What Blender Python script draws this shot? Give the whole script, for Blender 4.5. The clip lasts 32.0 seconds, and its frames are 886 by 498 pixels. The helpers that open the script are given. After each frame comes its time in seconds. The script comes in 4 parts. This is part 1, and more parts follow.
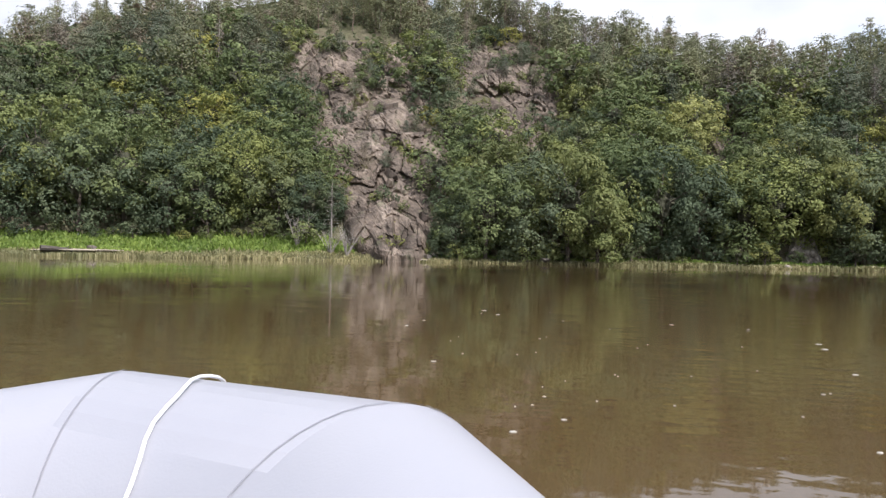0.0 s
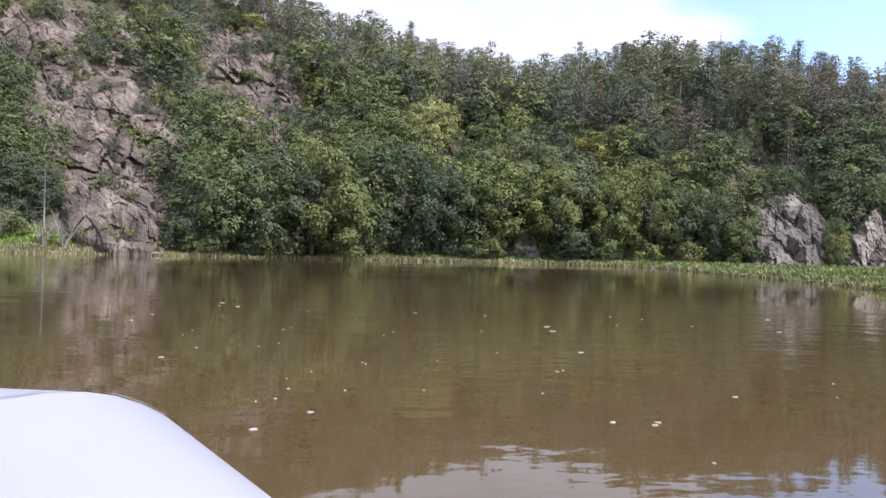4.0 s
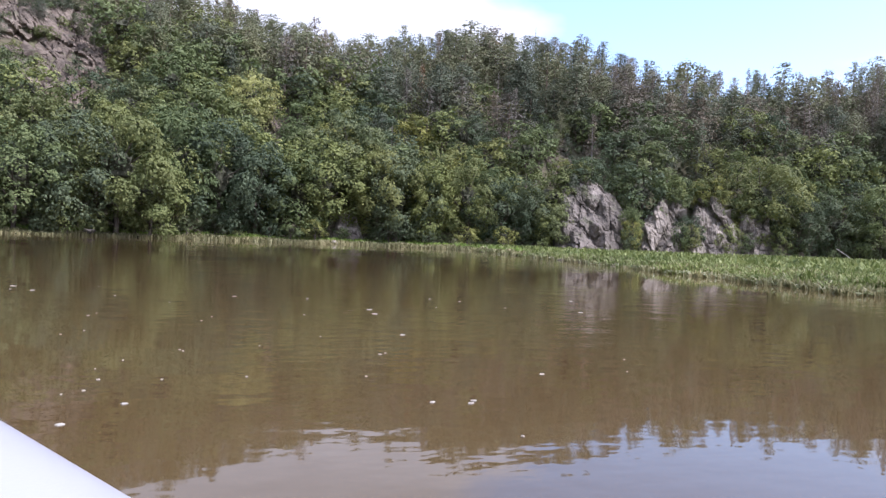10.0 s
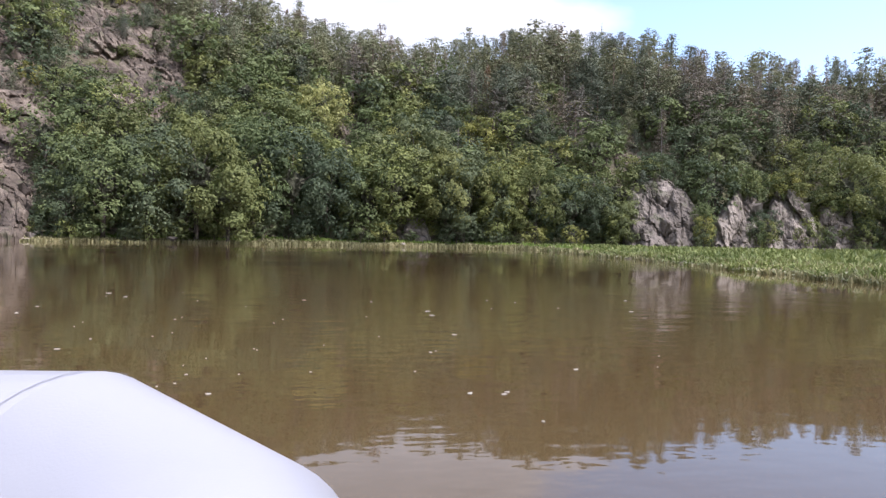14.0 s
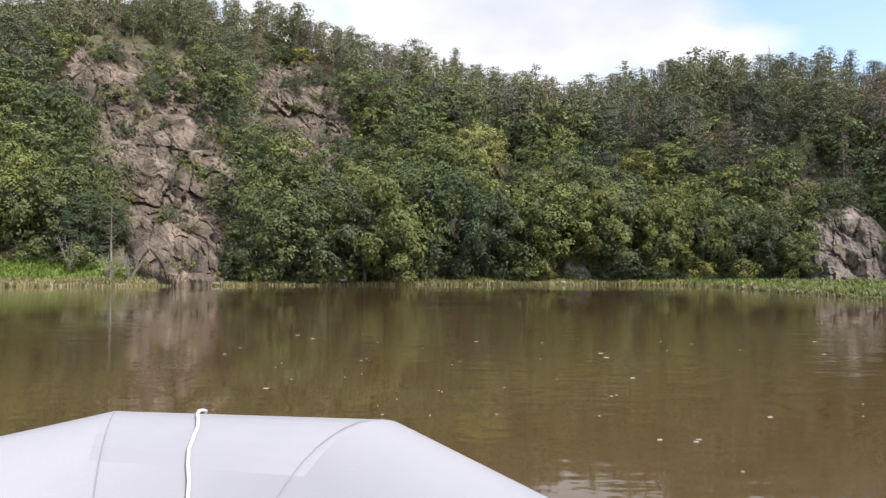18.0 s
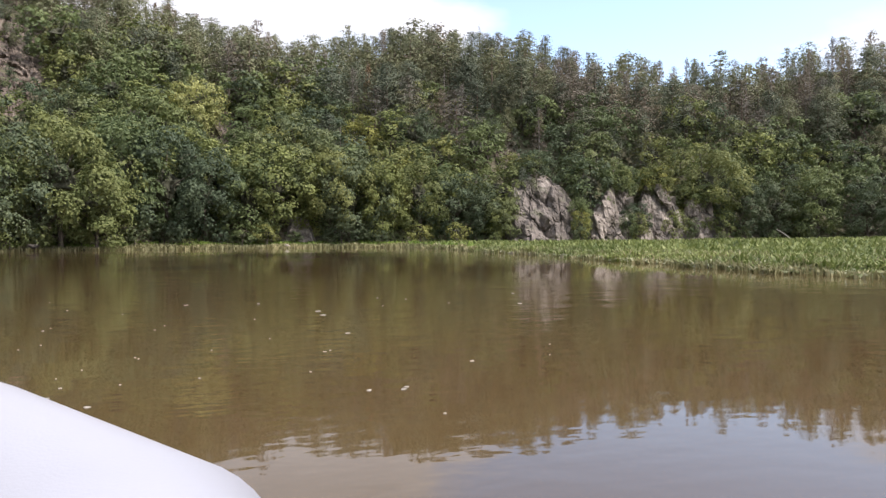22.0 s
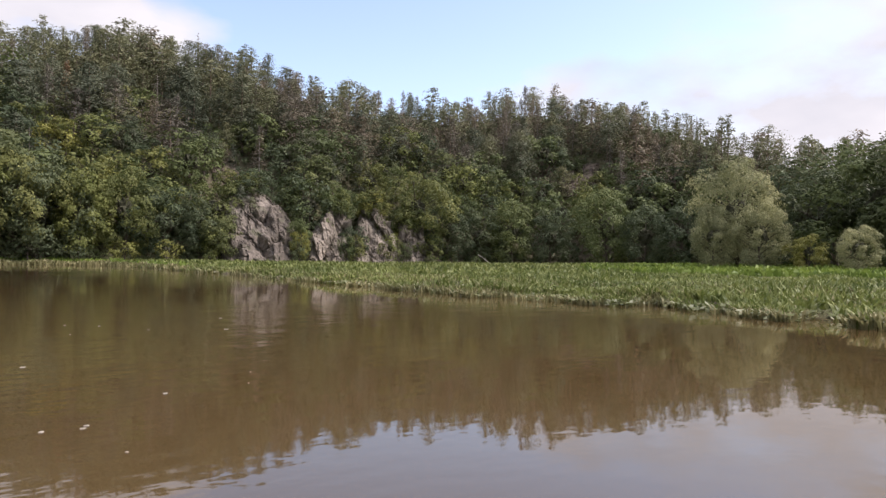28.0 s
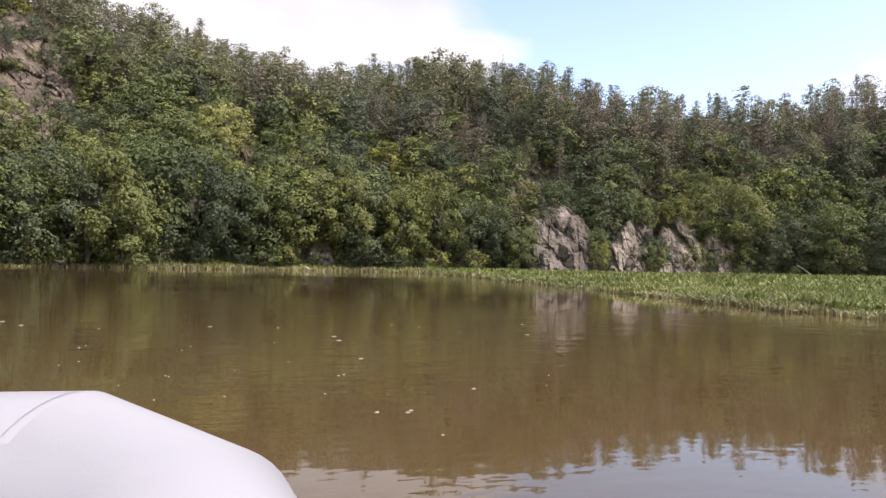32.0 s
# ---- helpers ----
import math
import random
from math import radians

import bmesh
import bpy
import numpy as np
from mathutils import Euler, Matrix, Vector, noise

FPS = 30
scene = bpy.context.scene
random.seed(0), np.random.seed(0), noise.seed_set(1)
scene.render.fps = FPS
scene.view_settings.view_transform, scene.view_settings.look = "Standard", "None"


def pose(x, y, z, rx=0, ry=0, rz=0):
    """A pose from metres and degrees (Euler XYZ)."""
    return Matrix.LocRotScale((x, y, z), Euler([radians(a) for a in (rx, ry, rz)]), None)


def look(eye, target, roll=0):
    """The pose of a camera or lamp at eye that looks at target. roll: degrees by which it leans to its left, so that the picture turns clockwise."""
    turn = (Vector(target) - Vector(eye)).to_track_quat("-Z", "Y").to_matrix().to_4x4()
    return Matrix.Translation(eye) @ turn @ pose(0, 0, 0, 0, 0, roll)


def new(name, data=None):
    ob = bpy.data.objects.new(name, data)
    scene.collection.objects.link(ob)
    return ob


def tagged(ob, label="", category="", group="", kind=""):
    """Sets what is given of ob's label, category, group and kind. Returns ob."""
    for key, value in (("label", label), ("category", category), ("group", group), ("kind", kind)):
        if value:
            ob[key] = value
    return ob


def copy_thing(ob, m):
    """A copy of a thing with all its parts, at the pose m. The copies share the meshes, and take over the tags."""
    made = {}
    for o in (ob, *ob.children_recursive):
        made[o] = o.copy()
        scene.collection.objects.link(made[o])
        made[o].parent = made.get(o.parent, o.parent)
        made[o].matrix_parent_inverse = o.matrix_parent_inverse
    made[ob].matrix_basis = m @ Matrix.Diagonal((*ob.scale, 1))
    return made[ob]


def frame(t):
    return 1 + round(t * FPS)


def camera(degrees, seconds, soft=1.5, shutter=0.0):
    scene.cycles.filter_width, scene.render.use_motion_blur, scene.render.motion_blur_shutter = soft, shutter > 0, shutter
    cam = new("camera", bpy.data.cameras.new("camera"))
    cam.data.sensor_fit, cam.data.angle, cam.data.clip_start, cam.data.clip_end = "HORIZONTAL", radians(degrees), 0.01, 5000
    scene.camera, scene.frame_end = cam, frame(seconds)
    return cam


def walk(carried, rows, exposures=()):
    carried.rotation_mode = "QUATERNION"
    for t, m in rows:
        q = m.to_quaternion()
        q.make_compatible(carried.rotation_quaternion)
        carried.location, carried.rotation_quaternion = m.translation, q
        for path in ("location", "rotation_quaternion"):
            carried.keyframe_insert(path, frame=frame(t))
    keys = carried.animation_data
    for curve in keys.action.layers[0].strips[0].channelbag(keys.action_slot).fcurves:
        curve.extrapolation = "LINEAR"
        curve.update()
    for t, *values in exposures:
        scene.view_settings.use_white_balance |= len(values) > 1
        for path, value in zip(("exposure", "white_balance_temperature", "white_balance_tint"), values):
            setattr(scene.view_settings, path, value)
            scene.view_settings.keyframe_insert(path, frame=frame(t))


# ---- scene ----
# ---- camera ----
cam = camera(62.36, 32.0, soft=1.4)
ROWS = [  # seconds, place, heading to the left of +y, tilt up, roll
    (0, 0.142, 0.020, 0.753, 16.04, 0.30, 1.08),
    (0.5, 0.161, 0.026, 0.744, 13.78, -0.55, 1.04),
    (1, 0.174, 0.035, 0.735, 11.20, -0.54, 0.25),
    (1.5, 0.176, 0.029, 0.729, 7.78, -0.36, 0.86),
    (2, 0.159, 0.065, 0.717, 6.21, 0.01, 0.77),
    (2.5, 0.092, 0.261, 0.688, 4.35, -0.02, 1.17),
    (3, 0.035, 0.440, 0.661, 1.57, 0.82, 1.28),
    (3.5, 0.059, 0.386, 0.668, -1.24, 1.37, 1.70),
    (4, 0.093, 0.298, 0.679, -3.83, 0.34, 1.44),
    (4.5, 0.093, 0.296, 0.679, -5.51, 0.50, 2.46),
    (6.5, 0.073, 0.339, 0.677, -11.93, -0.33, 3.29),
    (7, 0.065, 0.355, 0.673, -11.14, -0.52, 2.71),
    (7.5, 0.053, 0.389, 0.659, -11.35, -0.66, 3.08),
    (8, 0.041, 0.414, 0.646, -12.79, -0.78, 2.72),
    (8.5, 0.045, 0.387, 0.653, -13.20, -0.52, 2.77),
    (9, 0.053, 0.339, 0.667, -13.93, -0.71, 2.25),
    (9.5, 0.056, 0.289, 0.686, -15.97, -0.77, 1.88),
    (10, 0.059, 0.236, 0.705, -17.77, -0.69, 2.32),
    (10.5, 0.066, 0.178, 0.716, -18.36, -1.27, 2.48),
    (11, 0.071, 0.119, 0.730, -17.94, -1.39, 2.30),
    (11.5, 0.070, 0.063, 0.754, -18.74, -0.78, 1.49),
    (12, 0.073, 0.001, 0.773, -19.18, -0.90, 1.84),
    (12.5, 0.101, -0.098, 0.768, -17.24, -0.68, 1.53),
    (13, 0.122, -0.180, 0.760, -14.80, -0.13, 1.22),
    (13.5, 0.113, -0.208, 0.760, -13.15, -0.92, 1.12),
    (15.5, 0.045, -0.269, 0.774, -9.37, 0.22, 1.68),
    (16, 0.027, -0.280, 0.778, -6.49, 0.61, 0.96),
    (16.5, 0.004, -0.275, 0.781, -3.95, 1.05, -0.49),
    (17, -0.020, -0.272, 0.787, -1.61, 1.88, -0.09),
    (17.5, -0.036, -0.310, 0.799, 0.19, 2.51, 0.23),
    (18, -0.050, -0.349, 0.806, 0.02, 2.03, 0.02),
    (18.5, -0.068, -0.343, 0.799, -0.56, 0.90, -0.87),
    (19, -0.075, -0.328, 0.788, -2.62, -0.12, -0.60),
    (19.5, -0.052, -0.329, 0.787, -5.63, 0.09, -0.70),
    (20, -0.024, -0.320, 0.785, -8.52, -0.29, -0.62),
    (20.5, -0.009, -0.287, 0.768, -11.93, -1.32, 0.40),
    (21, 0.006, -0.246, 0.752, -13.86, -0.61, -0.30),
    (21.5, 0.034, -0.205, 0.741, -16.02, -0.67, -0.25),
    (22, 0.061, -0.176, 0.738, -21.27, -0.86, -0.36),
    (22.5, 0.058, -0.207, 0.761, -26.23, -2.58, -0.28),
    (23, 0.112, -0.294, 0.796, -31.66, -1.60, -0.26),
    (23.5, 0.111, -0.307, 0.799, -37.89, -1.36, 1.24),
    (24, 0.110, -0.317, 0.800, -40.55, 0.20, 1.55),
    (24.5, 0.107, -0.326, 0.801, -45.91, -0.20, 2.63),
    (26.5, 0.092, -0.351, 0.801, -49.83, -0.11, 2.32),
    (27, 0.087, -0.356, 0.801, -46.67, -0.63, 1.40),
    (27.5, 0.082, -0.362, 0.800, -44.25, -0.37, 0.64),
    (28, 0.077, -0.369, 0.800, -42.92, 0.82, 0.81),
    (28.5, 0.072, -0.375, 0.799, -40.23, 0.63, 1.27),
    (29, 0.067, -0.384, 0.799, -36.53, 0.61, 0.70),
    (29.5, 0.063, -0.393, 0.800, -34.32, 0.59, 0.35),
    (30, 0.058, -0.405, 0.799, -31.56, 1.58, 0.33),
    (30.5, 0.054, -0.418, 0.801, -29.09, 1.18, 0.09),
    (31, 0.072, -0.525, 0.801, -25.63, 0.72, 0.29),
    (31.5, 0.034, -0.552, 0.805, -23.36, 0.71, 0.74),
    (32, -0.009, -0.572, 0.806, -19.74, 1.16, 1.23),
]


def carried_pose(x, y, z, yaw, pitch, roll):
    return pose(x, y, z, 0, 0, yaw) @ pose(0, 0, 0, 90 + pitch) @ pose(0, 0, 0, 0, 0, roll)


walk(cam, [(r[0], carried_pose(*r[1:])) for r in ROWS], exposures=[(0, 0.38, 6100, 16), (3, 0.46, 5800, 20), (8, 0.54, 5600, 23), (12, 0.6, 5600, 24), (17, 0.32, 6350, 16), (20, 0.32, 6300, 15), (23, 0.54, 6250, 20), (24.5, 0.34, 6200, 21), (26.5, 0.14, 6450, 20), (29, 0.18, 6550, 22), (32, 0.42, 6600, 21)])

# ---- sky and sun ----
SUN_AZ, SUN_EL = -130.0, 50.0   # degrees to the left of +y, and above the water


def heading(az, el=0.0):
    a, e = radians(az), radians(el)
    return Vector((-math.sin(a) * math.cos(e), math.cos(a) * math.cos(e), math.sin(e)))


def make_world():
    w = bpy.data.worlds.new("sky")
    scene.world = w
    w.use_nodes = True
    nt = w.node_tree
    N, L = nt.nodes, nt.links
    N.clear()
    out, bg = N.new("ShaderNodeOutputWorld"), N.new("ShaderNodeBackground")
    bg.inputs["Strength"].default_value = 0.12
    sky = N.new("ShaderNodeTexSky")
    sky.sky_type, sky.sun_disc = "NISHITA", False
    d = heading(SUN_AZ)
    sky.sun_elevation, sky.sun_rotation = radians(SUN_EL), math.atan2(d.x, d.y)
    sky.air_density, sky.dust_density, sky.ozone_density = 1.0, 1.5, 1.5
    tc, mp = N.new("ShaderNodeTexCoord"), N.new("ShaderNodeMapping")
    mp.inputs["Scale"].default_value = (1.0, 1.0, 2.2)
    L.new(tc.outputs["Generated"], mp.inputs["Vector"])
    nz = N.new("ShaderNodeTexNoise")
    nz.inputs["Scale"].default_value, nz.inputs["Detail"].default_value, nz.inputs["Roughness"].default_value = 2.6, 8.0, 0.52
    L.new(mp.outputs[0], nz.inputs["Vector"])
    # an open patch of blue between the clouds
    dot = N.new("ShaderNodeVectorMath")
    dot.operation = "DOT_PRODUCT"
    L.new(tc.outputs["Generated"], dot.inputs[0])
    dot.inputs[1].default_value = heading(-38, 24)
    gap = N.new("ShaderNodeMapRange")
    gap.inputs["From Min"].default_value, gap.inputs["From Max"].default_value = 0.952, 0.990
    gap.inputs["To Min"].default_value, gap.inputs["To Max"].default_value = 0.11, -0.16
    L.new(dot.outputs["Value"], gap.inputs["Value"])
    add = N.new("ShaderNodeMath")
    L.new(nz.outputs["Fac"], add.inputs[0]), L.new(gap.outputs[0], add.inputs[1])
    ramp = N.new("ShaderNodeValToRGB")
    ramp.color_ramp.elements[0].position, ramp.color_ramp.elements[1].position = 0.45, 0.62
    L.new(add.outputs[0], ramp.inputs["Fac"])
    nz2 = N.new("ShaderNodeTexNoise")
    nz2.inputs["Scale"].default_value, nz2.inputs["Detail"].default_value = 3.4, 6.0
    L.new(mp.outputs[0], nz2.inputs["Vector"])
    shade = N.new("ShaderNodeValToRGB")
    shade.color_ramp.elements[0].position, shade.color_ramp.elements[1].position = 0.35, 0.62
    shade.color_ramp.elements[0].color, shade.color_ramp.elements[1].color = (5.3, 5.6, 6.0, 1), (7.2, 7.32, 7.4, 1)
    L.new(nz2.outputs["Fac"], shade.inputs["Fac"])
    lift = N.new("ShaderNodeMixRGB")
    lift.blend_type, lift.inputs["Fac"].default_value = "MULTIPLY", 1.0
    lift.inputs["Color2"].default_value = (2.35, 2.25, 2.1, 1)
    L.new(sky.outputs[0], lift.inputs["Color1"])
    mix = N.new("ShaderNodeMixRGB")
    L.new(ramp.outputs["Color"], mix.inputs["Fac"]), L.new(lift.outputs[0], mix.inputs["Color1"]), L.new(shade.outputs["Color"], mix.inputs["Color2"])
    L.new(mix.outputs[0], bg.inputs["Color"]), L.new(bg.outputs[0], out.inputs["Surface"])


make_world()
sun_data = bpy.data.lights.new("sun", "SUN")
sun_data.energy, sun_data.angle, sun_data.color = 4.2, radians(1.2), (1.0, 0.96, 0.90)
sun = new("sun", sun_data)
sun.matrix_world = look(heading(SUN_AZ, SUN_EL) * 200, (0, 0, 0))

# ---- materials ----


class Mat:
    """A node material with a principled surface, and short ways to lay nodes."""

    def __init__(self, name, rough=0.8, spec=0.3):
        self.m = bpy.data.materials.new(name)
        self.m.use_nodes = True
        self.N, self.L = self.m.node_tree.nodes, self.m.node_tree.links
        self.b = self.N["Principled BSDF"]
        self.b.inputs["Roughness"].default_value = rough
        self.b.inputs["Specular IOR Level"].default_value = spec
        self.out = self.N["Material Output"]
        self.tc = self.N.new("ShaderNodeTexCoord")

    def noise(self, scale, detail=4.0, rough=0.55, stretch=(1, 1, 1), coord="Object"):
        mp, n = self.N.new("ShaderNodeMapping"), self.N.new("ShaderNodeTexNoise")
        mp.inputs["Scale"].default_value = stretch
        n.inputs["Scale"].default_value, n.inputs["Detail"].default_value, n.inputs["Roughness"].default_value = scale, detail, rough
        self.L.new(self.tc.outputs[coord], mp.inputs["Vector"]), self.L.new(mp.outputs[0], n.inputs["Vector"])
        return n.outputs["Fac"]

    def world_noise(self, scale, detail=4.0, rough=0.55, stretch=(1, 1, 1)):
        g, mp, n = self.N.new("ShaderNodeNewGeometry"), self.N.new("ShaderNodeMapping"), self.N.new("ShaderNodeTexNoise")
        mp.inputs["Scale"].default_value = stretch
        n.inputs["Scale"].default_value, n.inputs["Detail"].default_value, n.inputs["Roughness"].default_value = scale, detail, rough
        self.L.new(g.outputs["Position"], mp.inputs["Vector"]), self.L.new(mp.outputs[0], n.inputs["Vector"])
        return n.outputs["Fac"]

    def ramp(self, fac, *stops):
        r = self.N.new("ShaderNodeValToRGB")
        e = r.color_ramp.elements
        while len(e) < len(stops):
            e.new(0.5)
        for el, (p, c) in zip(e, stops):
            el.position, el.color = p, (*c, 1)
        self.L.new(fac, r.inputs["Fac"])
        return r.outputs["Color"]

    def mix(self, fac, a, b, kind="MIX"):
        m = self.N.new("ShaderNodeMixRGB")
        m.blend_type = kind
        for k, v in (("Fac", fac), ("Color1", a), ("Color2", b)):
            if isinstance(v, (int, float)):
                m.inputs[k].default_value = v
            elif isinstance(v, tuple):
                m.inputs[k].default_value = (*v, 1)
            else:
                self.L.new(v, m.inputs[k])
        return m.outputs[0]

    def rnd(self, island=False):
        if island:
            return self.N.new("ShaderNodeNewGeometry").outputs["Random Per Island"]
        return self.N.new("ShaderNodeObjectInfo").outputs["Random"]

    def color(self, c):
        self.L.new(c, self.b.inputs["Base Color"])
        return self

    def bump(self, fac, strength=0.4, dist=0.05):
        b = self.N.new("ShaderNodeBump")
        b.inputs["Strength"].default_value, b.inputs["Distance"].default_value = strength, dist
        self.L.new(fac, b.inputs["Height"]), self.L.new(b.outputs[0], self.b.inputs["Normal"])
        return self

    def leafy(self, col, amount=0.3):
        """Let light pass through: leaves and blades."""
        t, m = self.N.new("ShaderNodeBsdfTranslucent"), self.N.new("ShaderNodeMixShader")
        m.inputs["Fac"].default_value = amount
        self.L.new(col, t.inputs["Color"])
        self.L.new(self.b.outputs[0], m.inputs[1]), self.L.new(t.outputs[0], m.inputs[2]), self.L.new(m.outputs[0], self.out.inputs["Surface"])
        return self


def leaf_material(name, low, mid, high, amount=0.24, vary=1.0):
    k = Mat(name, 0.6, 0.25)
    c = k.ramp(k.rnd(True), (0.0, low), (0.5, mid), (1.0, high))
    patch = k.ramp(k.world_noise(0.35, 4), (0.3, (0.72, 0.76, 0.74)), (0.7, (1.26, 1.22, 1.1)))
    c = k.mix(1.0, c, patch, "MULTIPLY")
    tint = k.ramp(k.rnd(), (0.0, (0.64, 0.70, 0.72)), (0.3, (0.84, 0.88, 0.88)), (0.55, (1.0, 1.0, 1.0)), (0.8, (1.18, 1.12, 0.95)), (1.0, (1.48, 1.34, 1.0)))
    c = k.mix(vary, c, tint, "MULTIPLY")
    k.color(c).leafy(c, amount)
    return k.m


M_LEAF = leaf_material("broad leaves", (0.121, 0.152, 0.061), (0.150, 0.184, 0.074), (0.188, 0.218, 0.092))
M_LEAF_DARK = leaf_material("dark leaves", (0.086, 0.112, 0.063), (0.107, 0.136, 0.076), (0.137, 0.165, 0.092))
M_LEAF_YELLOW = leaf_material("yellow green leaves", (0.156, 0.171, 0.059), (0.190, 0.207, 0.072), (0.237, 0.245, 0.090))
M_LEAF_LIGHT = leaf_material("light green leaves", (0.210, 0.236, 0.119), (0.251, 0.281, 0.140), (0.301, 0.329, 0.168))
M_LEAF_PALE = leaf_material("pale leaves", (0.29, 0.30, 0.165), (0.37, 0.375, 0.21), (0.46, 0.455, 0.275), 0.35, 0.15)
M_NEEDLE = leaf_material("pine needles", (0.118, 0.134, 0.092), (0.148, 0.165, 0.114), (0.187, 0.205, 0.145), 0.25, 0.7)
M_NEEDLE_DRY = leaf_material("dry needles", (0.160, 0.141, 0.119), (0.190, 0.167, 0.142), (0.230, 0.204, 0.174), 0.2, 0.5)
M_NEEDLE_RUST = leaf_material("rusty needles", (0.198, 0.132, 0.088), (0.242, 0.160, 0.099), (0.286, 0.198, 0.127), 0.2)


def bark_material(name, a, b):
    k = Mat(name, 0.9, 0.2)
    n = k.noise(3.0, 5, 0.6, (3, 3, 0.6))
    return k.color(k.ramp(n, (0.3, a), (0.7, b))).bump(n, 0.6, 0.05).m


M_BARK = bark_material("grey brown bark", (0.06, 0.048, 0.036), (0.15, 0.125, 0.1))
# dark tone that paints shade into the hearts of the leafy crowns
M_CROWN_SHADE = bark_material("dark crown shade", (0.040, 0.042, 0.026), (0.085, 0.085, 0.055))
M_BARK_PINE = bark_material("reddish pine bark", (0.12, 0.09, 0.07), (0.27, 0.21, 0.165))
M_DEADWOOD = bark_material("bleached dead wood", (0.2, 0.175, 0.15), (0.38, 0.35, 0.31))


def rock_material(name, dark, mid, light):
    k = Mat(name, 0.88, 0.25)
    n1, n2, n3 = k.world_noise(0.35, 6, 0.62, (1, 1, 0.55)), k.world_noise(2.6, 6, 0.65), k.world_noise(11, 4)
    c = k.ramp(n1, (0.32, dark), (0.5, mid), (0.68, light))
    c = k.mix(0.75, c, k.ramp(n2, (0.35, (0.45, 0.43, 0.42)), (0.6, (1.2, 1.17, 1.12))), "MULTIPLY")
    c = k.mix(1.0, c, k.ramp(k.rnd(), (0.0, (0.72, 0.7, 0.7)), (1.0, (1.2, 1.17, 1.12))), "MULTIPLY")
    moss = k.ramp(k.world_noise(0.9, 5, 0.6), (0.56, (0, 0, 0)), (0.68, (1, 1, 1)))
    c = k.mix(k.mix(1.0, moss, (0.55, 0.55, 0.55), "MULTIPLY"), c, (0.09, 0.1, 0.05))
    return k.color(c).bump(k.mix(0.5, n2, n3), 0.8, 0.12).m


M_ROCK = rock_material("reddish grey rock", (0.062, 0.052, 0.043), (0.146, 0.122, 0.101), (0.275, 0.234, 0.194))
M_ROCK_PALE = rock_material("pale grey rock", (0.108, 0.097, 0.084), (0.225, 0.203, 0.178), (0.39, 0.355, 0.315))


def ground_material():
    k = Mat("slope and meadow ground", 0.95, 0.15)
    n, fine = k.world_noise(0.12, 6, 0.6), k.world_noise(3.0, 5, 0.6)
    soil = k.ramp(fine, (0.3, (0.06, 0.05, 0.035)), (0.7, (0.15, 0.125, 0.09)))
    grass = k.ramp(fine, (0.3, (0.07, 0.095, 0.03)), (0.7, (0.15, 0.185, 0.06)))
    g = k.N.new("ShaderNodeNewGeometry")
    sep = k.N.new("ShaderNodeSeparateXYZ")
    k.L.new(g.outputs["True Normal"], sep.inputs[0])
    flat = k.ramp(sep.outputs["Z"], (0.86, (0, 0, 0)), (0.96, (1, 1, 1)))
    patch = k.ramp(n, (0.4, (0.1, 0.1, 0.1)), (0.6, (0.6, 0.6, 0.6)))
    low = k.N.new("ShaderNodeSeparateXYZ")
    k.L.new(g.outputs["Position"], low.inputs[0])
    shore = k.ramp(low.outputs["Z"], (0.25, (1, 1, 1)), (0.6, (0, 0, 0)))
    mud = k.ramp(fine, (0.3, (0.05, 0.048, 0.026)), (0.7, (0.115, 0.11, 0.055)))
    grass = k.mix(shore, grass, mud)
    c = k.mix(flat, k.mix(k.mix(1.0, patch, (0.5, 0.5, 0.5), "MULTIPLY"), soil, grass), grass)
    return k.color(c).bump(fine, 0.6, 0.1).m


M_GROUND = ground_material()


def water_material():
    k = Mat("murky brown river water", 0.025, 0.5)
    k.b.inputs["IOR"].default_value = 1.41
    n = k.world_noise(0.05, 3)
    k.color(k.ramp(n, (0.3, (0.080, 0.052, 0.022)), (0.7, (0.093, 0.062, 0.027))))
    wave = k.world_noise(1.5, 2, 0.5, (0.8, 1.3, 1))
    wave2 = k.world_noise(5.5, 2, 0.5, (0.8, 1.3, 1))
    patch = k.ramp(k.world_noise(0.11, 2), (0.42, (0.12, 0.12, 0.12)), (0.62, (1, 1, 1)))
    h = k.mix(1.0, k.mix(0.3, wave, wave2), patch, "MULTIPLY")
    # the water lies stiller under the sheltering banks
    g, ln, calm = k.N.new("ShaderNodeNewGeometry"), k.N.new("ShaderNodeVectorMath"), k.N.new("ShaderNodeMapRange")
    ln.operation = "LENGTH"
    k.L.new(g.outputs["Position"], ln.inputs[0]), k.L.new(ln.outputs["Value"], calm.inputs["Value"])
    for key, v in (("From Min", 5.0), ("From Max", 34.0), ("To Min", 1.0), ("To Max", 0.42)):
        calm.inputs[key].default_value = v
    h = k.mix(1.0, h, calm.outputs[0], "MULTIPLY")
    return k.bump(h, 0.28, 0.09).m


M_WATER = water_material()


def boat_material():
    k = Mat("white boat fabric", 0.42, 0.4)
    n, fine = k.noise(2.2, 4), k.noise(260.0, 2)
    c = k.ramp(n, (0.3, (0.32, 0.325, 0.35)), (0.7, (0.36, 0.36, 0.38)))
    return k.color(c).bump(k.mix(0.5, n, fine), 0.06, 0.01).m


M_BOAT = boat_material()


def plain(name, a, b, scale, rough=0.7):
    k = Mat(name, rough, 0.3)
    n = k.noise(scale, 4)
    return k.color(k.ramp(n, (0.3, a), (0.7, b))).bump(n, 0.3, 0.01).m


